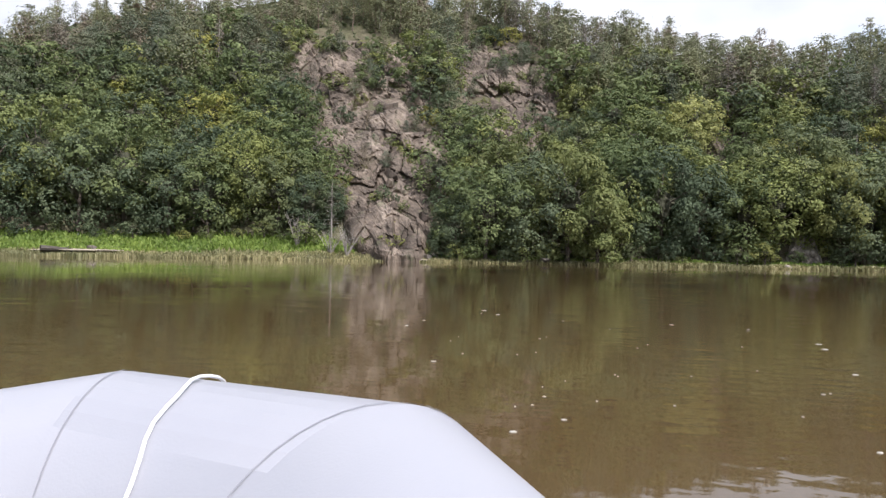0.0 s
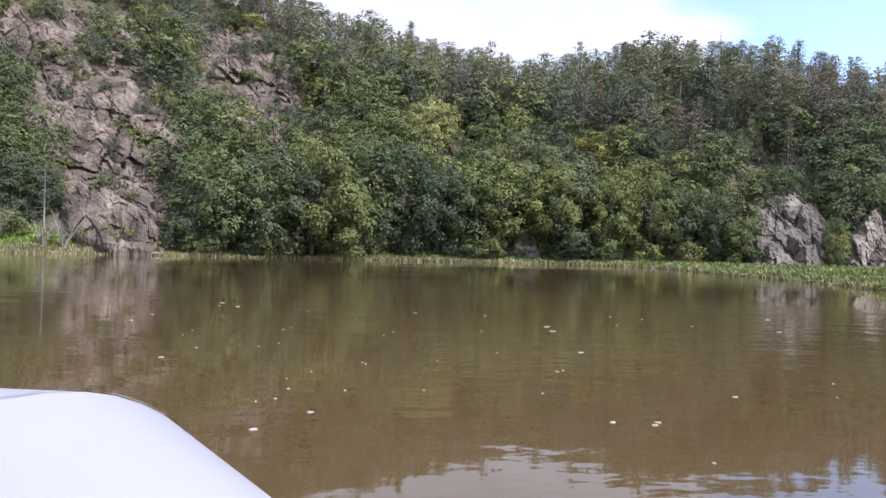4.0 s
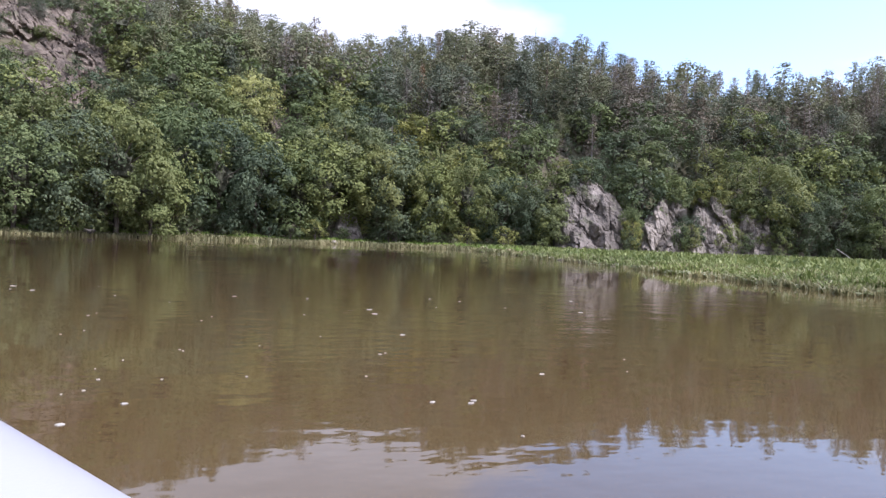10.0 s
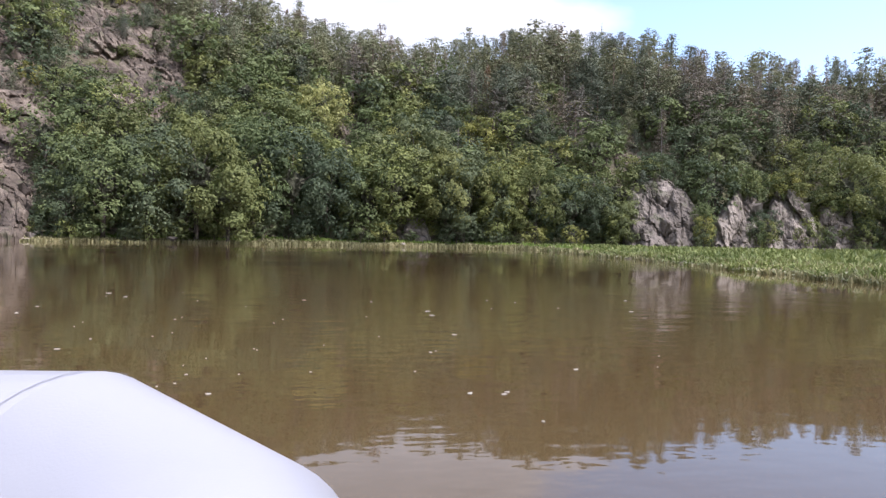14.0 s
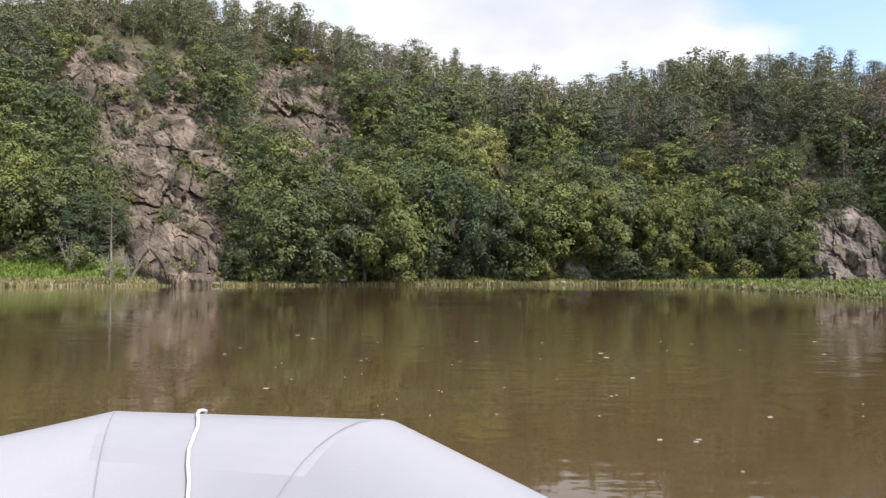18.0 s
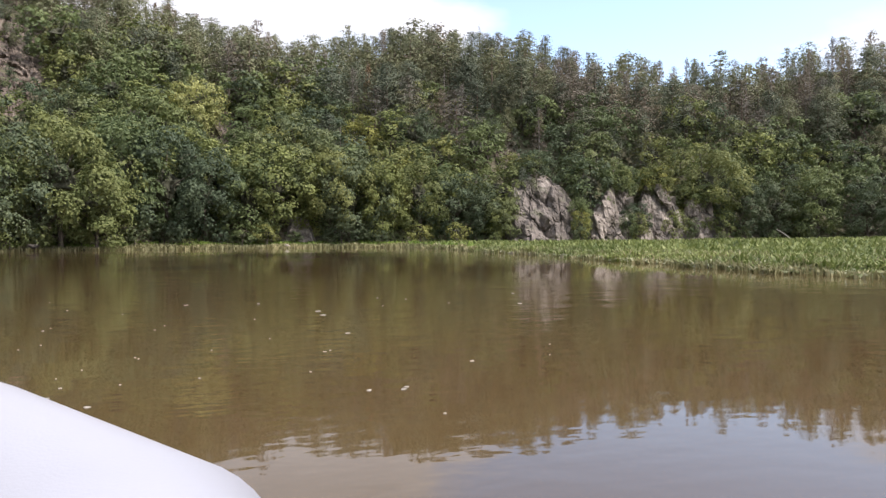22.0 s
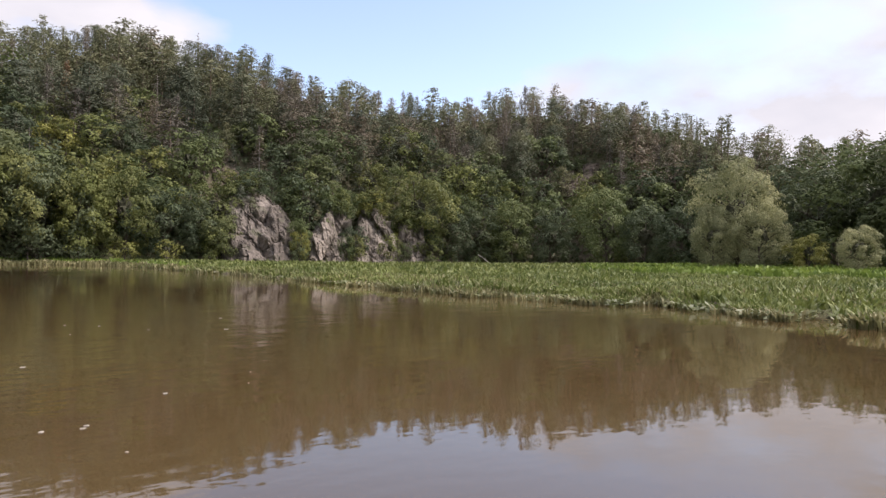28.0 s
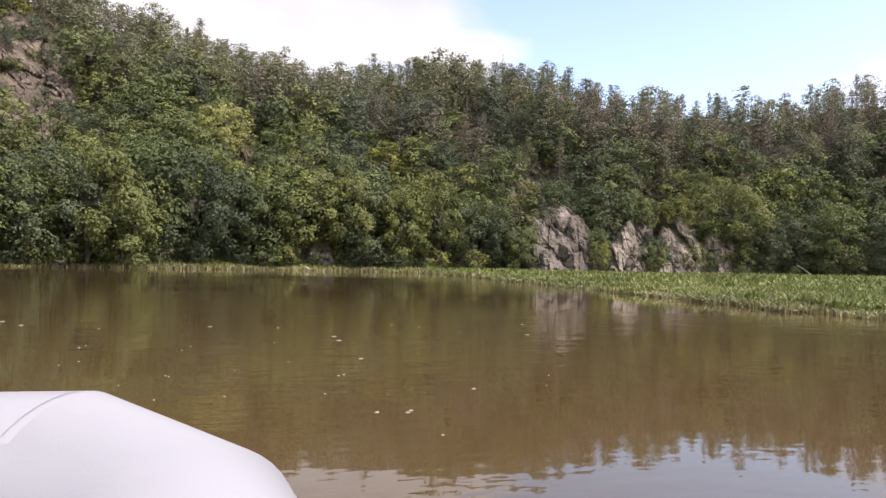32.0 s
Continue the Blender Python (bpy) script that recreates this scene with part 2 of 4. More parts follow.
M_SEAM = plain("grey seam tape", (0.25, 0.25, 0.27), (0.31, 0.31, 0.33), 30)
M_ROPE = plain("white cord", (0.72, 0.71, 0.68), (0.85, 0.84, 0.82), 120)
M_FLOOR = plain("grey boat floor", (0.22, 0.23, 0.25), (0.3, 0.31, 0.33), 5)


def blade_material(name, low, mid, high):
    k = Mat(name, 0.55, 0.3)
    c = k.ramp(k.rnd(True), (0.0, low), (0.5, mid), (1.0, high))
    c = k.mix(1.0, c, k.ramp(k.world_noise(0.25, 3), (0.35, (0.75, 0.78, 0.7)), (0.65, (1.25, 1.2, 1.1))), "MULTIPLY")
    return k.color(c).leafy(c, 0.3).m


M_REED = blade_material("marsh leaves", (0.10, 0.135, 0.036), (0.165, 0.205, 0.06), (0.28, 0.31, 0.13))
M_PAD = blade_material("floating leaves", (0.12, 0.15, 0.06), (0.2, 0.22, 0.1), (0.42, 0.43, 0.32))
M_REED_PALE = blade_material("pale shore grass", (0.16, 0.16, 0.075), (0.26, 0.25, 0.13), (0.40, 0.37, 0.22))
M_GRASS = blade_material("bright meadow grass", (0.12, 0.185, 0.035), (0.18, 0.26, 0.055), (0.26, 0.34, 0.09))
M_SAND = plain("pale river sand", (0.26, 0.22, 0.16), (0.42, 0.37, 0.28), 3, 0.95)
M_LOG = plain("dark wet wood", (0.05, 0.042, 0.034), (0.11, 0.095, 0.078), 6, 0.8)
M_FOAM = plain("pale foam", (0.30, 0.28, 0.24), (0.46, 0.44, 0.39), 20)

# ---- making things ----


def mesh_of(name, verts, faces, material, smooth=False):
    me = bpy.data.meshes.new(name)
    me.from_pydata(verts, [], faces)
    me.materials.append(material)
    if smooth:
        me.polygons.foreach_set("use_smooth", [True] * len(me.polygons))
    me.update()
    return me


def part(name, bm, material, parent, label=""):
    """A bmesh, or a ready mesh, as one object under a thing or a part."""
    if isinstance(bm, bpy.types.Mesh):
        me = bm
    else:
        me = bpy.data.meshes.new(name)
        bm.to_mesh(me)
        bm.free()
        me.materials.append(material)
    ob = new(name, me)
    ob.parent = parent
    return tagged(ob, label)


def thing(name, label, category, group="", kind="", data=None):
    return tagged(new(name, data), label, category, group, kind)


# ---- the lie of the land, round the boat ----
# heading, water's edge, foot of the slope, height of the tree line in degrees
LAND = [(-180, 96.0, 90, 7.0), (-130, 72.0, 72, 7.0), (-95, 12.0, 58, 8.0), (-82, 11.8, 62, 8.0), (-75, 12.2, 66, 8.2), (-70, 12.8, 70, 8.7), (-66, 13.4, 74, 9.6),
        (-61, 14.5, 79, 10.9), (-58, 14.8, 82, 11.8), (-52, 15.8, 84, 12.7), (-49, 16.0, 82, 12.9), (-46, 17, 80, 12.2), (-40, 20, 74, 12.8), (-34, 24.5, 69, 13.3),
        (-31, 28, 67, 14.1), (-28, 32, 66, 15.1), (-24, 40, 66, 15.8), (-19, 58, 65, 16.2), (-16, 61, 65, 15.6), (-13, 62, 65, 15.0), (-10, 61, 64, 14.7),
        (-7, 61, 63.5, 15.7), (-4, 60, 62.5, 16.2), (2, 59, 61, 17.6), (8, 58, 60, 18.6), (11, 57, 59, 19.5), (14, 57, 59, 20.4), (20, 56, 57.5, 20.7),
        (26, 57, 61, 20.1), (32, 57.5, 63, 18.7), (38, 58, 65, 17.9), (44, 58.5, 65, 16.2), (50, 59, 65, 14.0), (70, 62, 68, 9.0), (110, 70, 76, 7.0),
        (180, 80, 90, 7.0)]
LAND_A = np.array(LAND, float)
RISE = 0.82   # steepness of the slope


FINE = np.stack([np.interp(np.arange(-200, 201, 0.1), LAND_A[:, 0], LAND_A[:, k]) for k in (1, 2, 3)], 1).tolist()


def land(az):
    return FINE[int((az + 200) * 10 + 0.5)]


def ridge(az):
    """Distance and height of the slope's upper edge."""
    s, f, e = land(az)
    te = math.tan(radians(e))
    r = (RISE * f - 3.4) / (RISE - te)
    return r, RISE * (r - f)


def bumps(x, y, size, n=3):
    return noise.fractal(Vector((x / size, y / size, 0.37)), 1.0, 2.0, n)


def meadow(az, r):
    """Height of the flat ground between the water and the slope."""
    s, f, e = land(az)
    k = min(1.0, max(0.0, (-38 - az) / 25))
    u = min(1.0, max(0.0, (r - s) / max(f - s, 1)))
    return 0.10 + u * (0.2 + 0.3 * k) + 1.5 * u * min(1.0, max(0.0, (az - 19) / 6))


def height(x, y):
    r, az = math.hypot(x, y), math.degrees(math.atan2(-x, y))
    s, f, e = land(az)
    if r < s - 2.5:
        return -1.0
    if r < s:
        return -1.0 + 1.12 * ((r - s + 2.5) / 2.5)
    if r < f:
        return meadow(az, r) + 0.06 * bumps(x, y, 2.0, 2)
    rr, hh = ridge(az)
    base = meadow(az, f)
    u = (r - f) / (rr - f)
    if u < 1.0:
        z = hh * u
    else:
        z = hh + min(6.0, (r - rr) * 0.12) - max(0.0, (r - rr - 300) * 0.01)
    w = min(1.0, u * 3)
    return base + z + w * (1.1 * bumps(x, y, 9.0) + 0.4 * bumps(x + 40, y, 2.7, 2))


def spot(az, r):
    d = heading(az)
    x, y = d.x * r, d.y * r
    return x, y, height(x, y)


def up_slope(az, el):
    """The place where the slope shows at that heading and height in degrees over the boat."""
    s, f, e = land(az)
    lo, hi, t = f, f + 90, math.tan(radians(el))
    for _ in range(40):
        mid = (lo + hi) / 2
        x, y, z = spot(az, mid)
        lo, hi = (mid, hi) if (z - 0.75) / mid < t else (lo, mid)
    return lo


def make_ground():
    azs = list(np.arange(-180, -95, 5.0)) + list(np.arange(-95, 70, 0.75)) + list(np.arange(70, 180, 5.0))
    rs = [0, 6, 9] + list(np.arange(10, 125, 0.9)) + [130, 140, 160, 200, 260, 350, 500, 800, 1300, 2200]
    verts, faces = [], []
    for az in azs:
        d = heading(az)
        for r in rs:
            verts.append((d.x * r, d.y * r, height(d.x * r, d.y * r)))
    n, m = len(azs), len(rs)
    for i in range(n):
        j = (i + 1) % n
        for k in range(m - 1):
            faces.append((i * m + k, j * m + k, j * m + k + 1, i * m + k + 1))
    thing("ground", "wooded rocky hillside soil with grassy river bank", "ground", kind="structure", data=mesh_of("ground", verts, faces, M_GROUND, True))


make_ground()

# the river, a disc that runs under the banks
wv = [(math.cos(a) * 95, math.sin(a) * 95, 0.0) for a in np.linspace(0, 2 * math.pi, 64, endpoint=False)]
thing("water", "calm murky brown river with faint ripples", "river", kind="structure", data=mesh_of("water", wv, [list(range(64))], M_WATER))

# ---- foliage shapes ----


def cards(rng, centers, normals, size, aspect=0.7, fold=0.25):
    """Small folded leaf sprays: for each centre two triangles."""
    n = len(centers)
    t = rng.normal(size=(n, 3))
    t -= (t * normals).sum(1, keepdims=True) * normals
    t /= np.linalg.norm(t, axis=1, keepdims=True) + 1e-9
    b = np.cross(normals, t)
    s = size * rng.uniform(0.6, 1.3, (n, 1))
    v = np.stack([centers - t * s, centers + b * s * aspect - normals * s * fold, centers + t * s, centers - b * s * aspect - normals * s * fold], 1)
    return v.reshape(-1, 3)


def card_mesh(name, v, material):
    verts = [tuple(p) for p in v]
    faces = []
    for i in range(0, len(verts), 4):
        faces += [(i, i + 1, i + 2), (i, i + 2, i + 3)]
    return mesh_of(name, verts, faces, material)


def ico(sub):
    bm = bmesh.new()
    bmesh.ops.create_icosphere(bm, subdivisions=sub, radius=1)
    v, f = [tuple(p.co) for p in bm.verts], [tuple(q.index for q in p.verts) for p in bm.faces]
    bm.free()
    return np.array(v), f


ICO = ico(3)


def unit(rng, n):
    d = rng.normal(size=(n, 3))
    return d / np.linalg.norm(d, axis=1, keepdims=True)


def limb(bm, a, b, ra, rb, sides=6, sag=0.0):
    """A tapered, slightly bent branch from a to b."""
    a, b = Vector(a), Vector(b)
    ax = (b - a).normalized()
    u = ax.orthogonal().normalized()
    w = ax.cross(u)
    rings = []
    for k in range(4):
        q = k / 3
        c, r = a.lerp(b, q) + Vector((0, 0, sag * math.sin(q * math.pi))), ra + (rb - ra) * q
        rings.append([bm.verts.new(c + (u * math.cos(i * 2 * math.pi / sides) + w * math.sin(i * 2 * math.pi / sides)) * r) for i in range(sides)])
    for p, q in zip(rings, rings[1:]):
        for i in range(sides):
            bm.faces.new((p[i], p[(i + 1) % sides], q[(i + 1) % sides], q[i]))


def broad_tree(seed, material, wide=0.42, low=0.0, boughs=22, tufts=25, per=12, leaf=0.14, lobe=1.0, label="", name="broadleaf_tree"):
    """A 10 m broad-leaved tree: trunk, limbs and boughs that carry layered tufts of leaves."""
    rng = np.random.default_rng(seed)
    t = thing(name, label, "shrub" if name == "shrub" else "tree")
    H = 10.0
    bm = bmesh.new()
    limb(bm, (0, 0, -0.6), (rng.normal() * 0.2, rng.normal() * 0.2, H * 0.55), 0.22, 0.1, 8)
    pts = []
    mean = H * 0.15 * lobe
    W, V, mid = H * wide - mean * 0.6, H * (1.0 - low) / 2 - mean * 0.8, H * (1.0 + low) / 2
    swell = rng.uniform(0, 6.28, 3)
    for i in range(boughs):
        q = 1.0 - 1.9 * (i + 0.5) / boughs
        a = i * 2.4 + rng.uniform(-0.4, 0.4)
        side = 1.0 + 0.2 * math.sin(2 * a + swell[0]) + 0.14 * math.sin(3 * a + swell[1] + 4 * q)
        rho = (1.0 - abs(q) ** 2.3) ** 0.5 * rng.uniform(0.66, 1.08) * side
        c = np.array([math.cos(a) * rho * W, math.sin(a) * rho * W, mid + V * q * rng.uniform(0.86, 1.06)])
        rad = H * rng.uniform(0.105, 0.20) * lobe
        out = (c - np.array([0, 0, mid - 0.15 * H])) / np.array([W, W, V])
        out /= np.linalg.norm(out) + 0.1
        d = unit(rng, tufts) + 0.55 * out + np.array([0, 0, 0.2])
        d /= np.linalg.norm(d, axis=1, keepdims=True)
        k = rng.uniform(0.72, 1.12, (tufts, 1))
        spot_c = c + d * rad * k * np.array([1.15, 1.15, 0.85])
        face = d * 0.75 + np.array([0, 0, 0.5]) + 0.16 * rng.normal(size=(tufts, 3))
        face /= np.linalg.norm(face, axis=1, keepdims=True)
        e1 = np.cross(face, rng.normal(size=(tufts, 3)))
        e1 /= np.linalg.norm(e1, axis=1, keepdims=True)
        e2 = np.cross(face, e1)
        rs = (H * 0.043 * lobe * rng.uniform(0.65, 1.25, (tufts, 1)))[:, None, :]
        u, w = rng.normal(size=(tufts, per, 1)) * 0.6, rng.normal(size=(tufts, per, 1)) * 0.6
        p = spot_c[:, None, :] + (e1[:, None, :] * u + e2[:, None, :] * w - face[:, None, :] * (u * u + w * w) * 0.45 + face[:, None, :] * rng.normal(size=(tufts, per, 1)) * 0.1) * rs
        nrm = face[:, None, :] + 0.5 * (e1[:, None, :] * u + e2[:, None, :] * w) + 0.38 * rng.normal(size=(tufts, per, 3))
        nrm = nrm.reshape(-1, 3)
        nrm /= np.linalg.norm(nrm, axis=1, keepdims=True)
        pts.append(cards(rng, p.reshape(-1, 3), nrm, leaf, 0.6, 0.2))
        inner = max(12, tufts * per // 4)   # the shaded leaves deeper in the bough
        d = unit(rng, inner) + 0.35 * out
        d /= np.linalg.norm(d, axis=1, keepdims=True)
        nrm = d + np.array([0, 0, 0.25]) + 0.2 * rng.normal(size=(inner, 3))
        nrm /= np.linalg.norm(nrm, axis=1, keepdims=True)
        pts.append(cards(rng, c + d * rad * rng.uniform(0.5, 0.78, (inner, 1)), nrm, leaf * 1.3, 0.65, 0.1))
        if rng.random() < 0.4:
            limb(bm, (0, 0, min(H * 0.5, max(0.6, c[2] - rad * 1.6))), tuple(c), 0.07, 0.025, 5, 0.15)
    # a solid dark lump, coloured as the shade seen through gaps in the crown
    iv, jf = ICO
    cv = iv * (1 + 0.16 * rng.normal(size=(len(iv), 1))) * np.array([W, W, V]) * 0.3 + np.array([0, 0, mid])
    part("trunk", bm, M_BARK, t)
    part("branchwork", mesh_of("branchwork", cv.tolist(), jf, M_CROWN_SHADE), M_CROWN_SHADE, t)
    part("crown", card_mesh("crown", np.concatenate(pts), material), material, t)
    return t


def pine_tree(seed, material, puffs, per, bare=0.25, spread=0.19, leaf=0.17, label="", slim=False):
    """A 10 m conifer: a straight trunk, boughs, and flat puffs of needle sprays along them."""
    rng = np.random.default_rng(seed)
    t = thing("pine_tree", label, "tree")
    H = 10.0
    bm = bmesh.new()
    lean = rng.normal(size=2) * 0.25
    top = np.array([lean[0], lean[1], H * 0.98])
    limb(bm, (0, 0, -0.6), tuple(top), 0.15, 0.03, 6)
    ph = rng.uniform(0, 6.28, 4)

    def reach(q, a):
        """How far the crown spreads at that height and side."""
        r = (1.0 - q) ** 0.85 + 0.03 if slim else (1.0 - q ** 2.6) ** 0.8 * np.minimum(1.0, (q + 0.2) / 0.4) + 0.04
        return H * spread * r * (1.0 + 0.24 * np.sin(2 * a + 5 * q + ph[0]) + 0.22 * np.sin(3 * a - 8 * q + ph[1]) + 0.2 * np.sin(21 * q + 2 * a + ph[2]))

    q = ((np.arange(puffs) + rng.random(puffs)) / puffs) ** (1.2 if slim else 0.95)
    a = np.arange(puffs) * 2.4 + rng.normal(size=puffs) * 0.5
    r = reach(q, a) * (0.25 + 0.75 * rng.random(puffs) ** 0.5)
    out = np.stack([np.cos(a), np.sin(a), np.zeros(puffs)], 1)
    c = top * ((bare + (1.0 - bare) * q) / 0.98)[:, None] + out * r[:, None]
    c[:, 2] += rng.normal(size=puffs) * 0.1 - (0.2 * r if slim else -0.08 * r)
    s = (H * spread * 0.35 * rng.uniform(0.7, 1.25, puffs) * (1.05 - 0.5 * q))[:, None, None]
    off = rng.normal(size=(puffs, per, 3)) * np.array([0.62, 0.62, 0.34]) * s
    p = c[:, None, :] + off
    nrm = out[:, None, :] * 0.35 + off / s * np.array([0.5, 0.5, 0.9]) + np.array([0, 0, 0.75]) + 0.32 * rng.normal(size=(puffs, per, 3))
    nrm = nrm.reshape(-1, 3)
    nrm /= np.linalg.norm(nrm, axis=1, keepdims=True)
    crown = cards(rng, p.reshape(-1, 3), nrm, leaf, 0.5, 0.15)
    inner = puffs * per // 5   # older needles close to the trunk
    q2, a2 = 0.85 * rng.random(inner), rng.uniform(0, 6.28, inner)
    o2 = np.stack([np.cos(a2), np.sin(a2), np.zeros(inner)], 1)
    p2 = top * ((bare + (0.96 - bare) * q2) / 0.98)[:, None] + o2 * (reach(q2, a2) * rng.uniform(0.2, 0.6, inner))[:, None]
    n2 = o2 + np.array([0, 0, 0.5]) + 0.3 * rng.normal(size=(inner, 3))
    crown = np.concatenate([crown, cards(rng, p2, n2 / np.linalg.norm(n2, axis=1, keepdims=True), leaf * 1.25, 0.5, 0.1)])
    for i in range(0, puffs, max(1, puffs // 14)):
        z = max(0.3, c[i, 2] - 0.12 * r[i])
        limb(bm, tuple(top * (z / top[2])), tuple(c[i]), 0.035, 0.012, 3, 0.05)
    for i in range(5):
        z, b = H * rng.uniform(0.05, max(bare, 0.1)), rng.uniform(0, 6.3)
        f = top * (z / top[2])
        limb(bm, tuple(f), (f[0] + math.cos(b) * 0.8, f[1] + math.sin(b) * 0.8, z - 0.1), 0.025, 0.008, 3)
    part("trunk", bm, M_BARK_PINE, t)
    part("crown", card_mesh("crown", crown, material), material, t)
    return t


def dead_tree(seed, material, tufts=0, label=""):
    """A 10 m standing dead conifer with bare drooping branches."""
    rng = np.random.default_rng(seed)
    t = thing("dead_tree", label, "tree")
    H = 10.0
    bm = bmesh.new()
    limb(bm, (0, 0, -0.6), (rng.normal() * 0.2, rng.normal() * 0.2, H), 0.13, 0.02, 6)
    br, pts = bmesh.new(), []
    for i in range(46):
        z = H * (0.22 + 0.76 * i / 46)
        a, ln = i * 2.4 + rng.normal() * 0.3, (1.0 - i / 50) * rng.uniform(0.7, 1.7) + 0.15
        b = (math.cos(a) * ln, math.sin(a) * ln, z + rng.uniform(-0.45, 0.25))
        limb(br, (0, 0, z), b, 0.03, 0.008, 3, 0.05)
        for s in (0.5, 0.8):
            m = np.array([b[0] * s, b[1] * s, z + (b[2] - z) * s])
            e = m + rng.normal(size=3) * np.array([0.3, 0.3, 0.22])
            limb(br, tuple(m), tuple(e), 0.014, 0.005, 3)
            if tufts:
                d = unit(rng, tufts)
                pts.append(cards(rng, m + d * 0.3, unit(rng, tufts), 0.2, 0.4))
    part("trunk", bm, M_DEADWOOD, t)
    # the dead tree's own bare branches
    part("branchwork", br, M_DEADWOOD, t)
    if pts:
        part("dry_needles", card_mesh("dry_needles", np.concatenate(pts), material), material, t)
    return t




def bare_shrub(seed, az, r, tall, label):
    """A leafless shrub: stems that fan out from one root, with twigs."""
    rng = np.random.default_rng(seed)
    t = thing("bare_shrub", label, "shrub")
    x, y, z = spot(az, r)
    t.matrix_basis = pose(x, y, z)
    for i in range(11):
        bm = bmesh.new()
        a, lean = i * 2.4 + rng.normal() * 0.3, rng.uniform(0.15, 0.75)
        b = np.array([math.cos(a) * lean, math.sin(a) * lean, 1.0]) * tall * rng.uniform(0.55, 1.0)
        limb(bm, (0, 0, -0.15), tuple(b), 0.035, 0.01, 5, 0.12)
        for k in range(7):
            m = b * rng.uniform(0.35, 0.95)
            limb(bm, tuple(m), tuple(m + rng.normal(size=3) * np.array([0.3, 0.3, 0.2]) * tall * 0.45 + np.array([0, 0, 0.12 * tall])), 0.014, 0.005, 3)
        part("stem", bm, M_DEADWOOD, t)


bare_shrub(91, 23.4, 57.2, 2.6, "leafless bleached shrub at the foot of the rock face")
bare_shrub(92, 24.6, 57.6, 2.0, "leafless bleached shrub at the foot of the rock face")
bare_shrub(93, 27.2, 59.6, 2.8, "leafless grey shrub on the grassy bank")
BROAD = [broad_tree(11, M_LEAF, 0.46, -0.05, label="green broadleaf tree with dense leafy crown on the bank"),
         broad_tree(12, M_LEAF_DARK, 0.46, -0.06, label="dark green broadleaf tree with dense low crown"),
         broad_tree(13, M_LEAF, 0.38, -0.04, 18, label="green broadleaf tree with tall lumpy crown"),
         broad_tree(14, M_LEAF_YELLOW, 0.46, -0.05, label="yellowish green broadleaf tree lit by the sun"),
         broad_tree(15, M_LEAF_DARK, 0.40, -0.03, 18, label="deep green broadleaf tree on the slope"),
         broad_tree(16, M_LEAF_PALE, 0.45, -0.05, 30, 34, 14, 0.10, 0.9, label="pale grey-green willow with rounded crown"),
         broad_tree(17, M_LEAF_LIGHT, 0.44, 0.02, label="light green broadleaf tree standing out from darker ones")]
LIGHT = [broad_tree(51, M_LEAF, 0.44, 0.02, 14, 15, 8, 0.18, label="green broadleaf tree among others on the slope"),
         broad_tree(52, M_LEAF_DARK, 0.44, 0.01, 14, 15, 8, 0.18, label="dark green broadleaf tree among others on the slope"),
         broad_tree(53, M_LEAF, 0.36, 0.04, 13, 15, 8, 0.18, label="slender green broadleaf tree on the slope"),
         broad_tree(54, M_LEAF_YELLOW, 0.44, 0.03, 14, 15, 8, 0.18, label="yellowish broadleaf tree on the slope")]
PINES = [pine_tree(21, M_NEEDLE, 78, 28, 0.14, 0.28, 0.15, "dark olive pine with bare reddish trunk"),
         pine_tree(22, M_NEEDLE, 60, 30, 0.36, 0.33, 0.15, "tall pine with flat ragged crown"),
         pine_tree(23, M_NEEDLE, 80, 28, 0.06, 0.26, 0.15, "dark pine with dense rounded crown"),
         pine_tree(24, M_NEEDLE, 80, 27, 0.03, 0.27, 0.15, "dark spruce with pointed crown", True),
         pine_tree(25, M_NEEDLE_DRY, 64, 26, 0.10, 0.27, 0.14, "dying pine with dry brownish needles")]
THIN = [broad_tree(81, M_LEAF, 0.44, 0.02, 10, 12, 7, 0.27, 1.15, label="tree"), broad_tree(82, M_LEAF_DARK, 0.44, 0.01, 10, 12, 7, 0.27, 1.15, label="tree"),
        broad_tree(83, M_LEAF, 0.36, 0.04, 10, 12, 7, 0.27, 1.1, label="tree"), broad_tree(84, M_LEAF_YELLOW, 0.44, 0.03, 10, 12, 7, 0.27, 1.15, label="tree")]
LITE = [pine_tree(71, M_NEEDLE, 42, 15, 0.14, 0.28, 0.22, "pine"), pine_tree(72, M_NEEDLE, 36, 16, 0.34, 0.33, 0.22, "pine"), pine_tree(73, M_NEEDLE, 44, 15, 0.05, 0.26, 0.22, "pine"),
        pine_tree(74, M_NEEDLE, 44, 15, 0.03, 0.27, 0.22, "spruce", True), pine_tree(75, M_NEEDLE_DRY, 38, 15, 0.08, 0.27, 0.21, "dry pine")]
SHRUBS = [broad_tree(61, M_LEAF, 0.55, 0.0, 8, 12, 8, 0.34, 1.5, "small green shrub rooted in the rocks", "shrub"), broad_tree(62, M_LEAF_DARK, 0.5, 0.0, 8, 12, 8, 0.34, 1.5, "small dark shrub rooted in the rocks", "shrub"),
          broad_tree(63, M_LEAF_YELLOW, 0.55, 0.0, 8, 12, 8, 0.34, 1.5, "small yellowish shrub rooted in the rocks", "shrub")]
DEAD = [dead_tree(31, M_NEEDLE_DRY, 0, "bare bleached dead conifer"), dead_tree(32, M_NEEDLE_DRY, 4, "dead conifer with a few dry brown needles"),
        dead_tree(33, M_NEEDLE_RUST, 9, "dead conifer with rust-brown needles")]
USED = set()


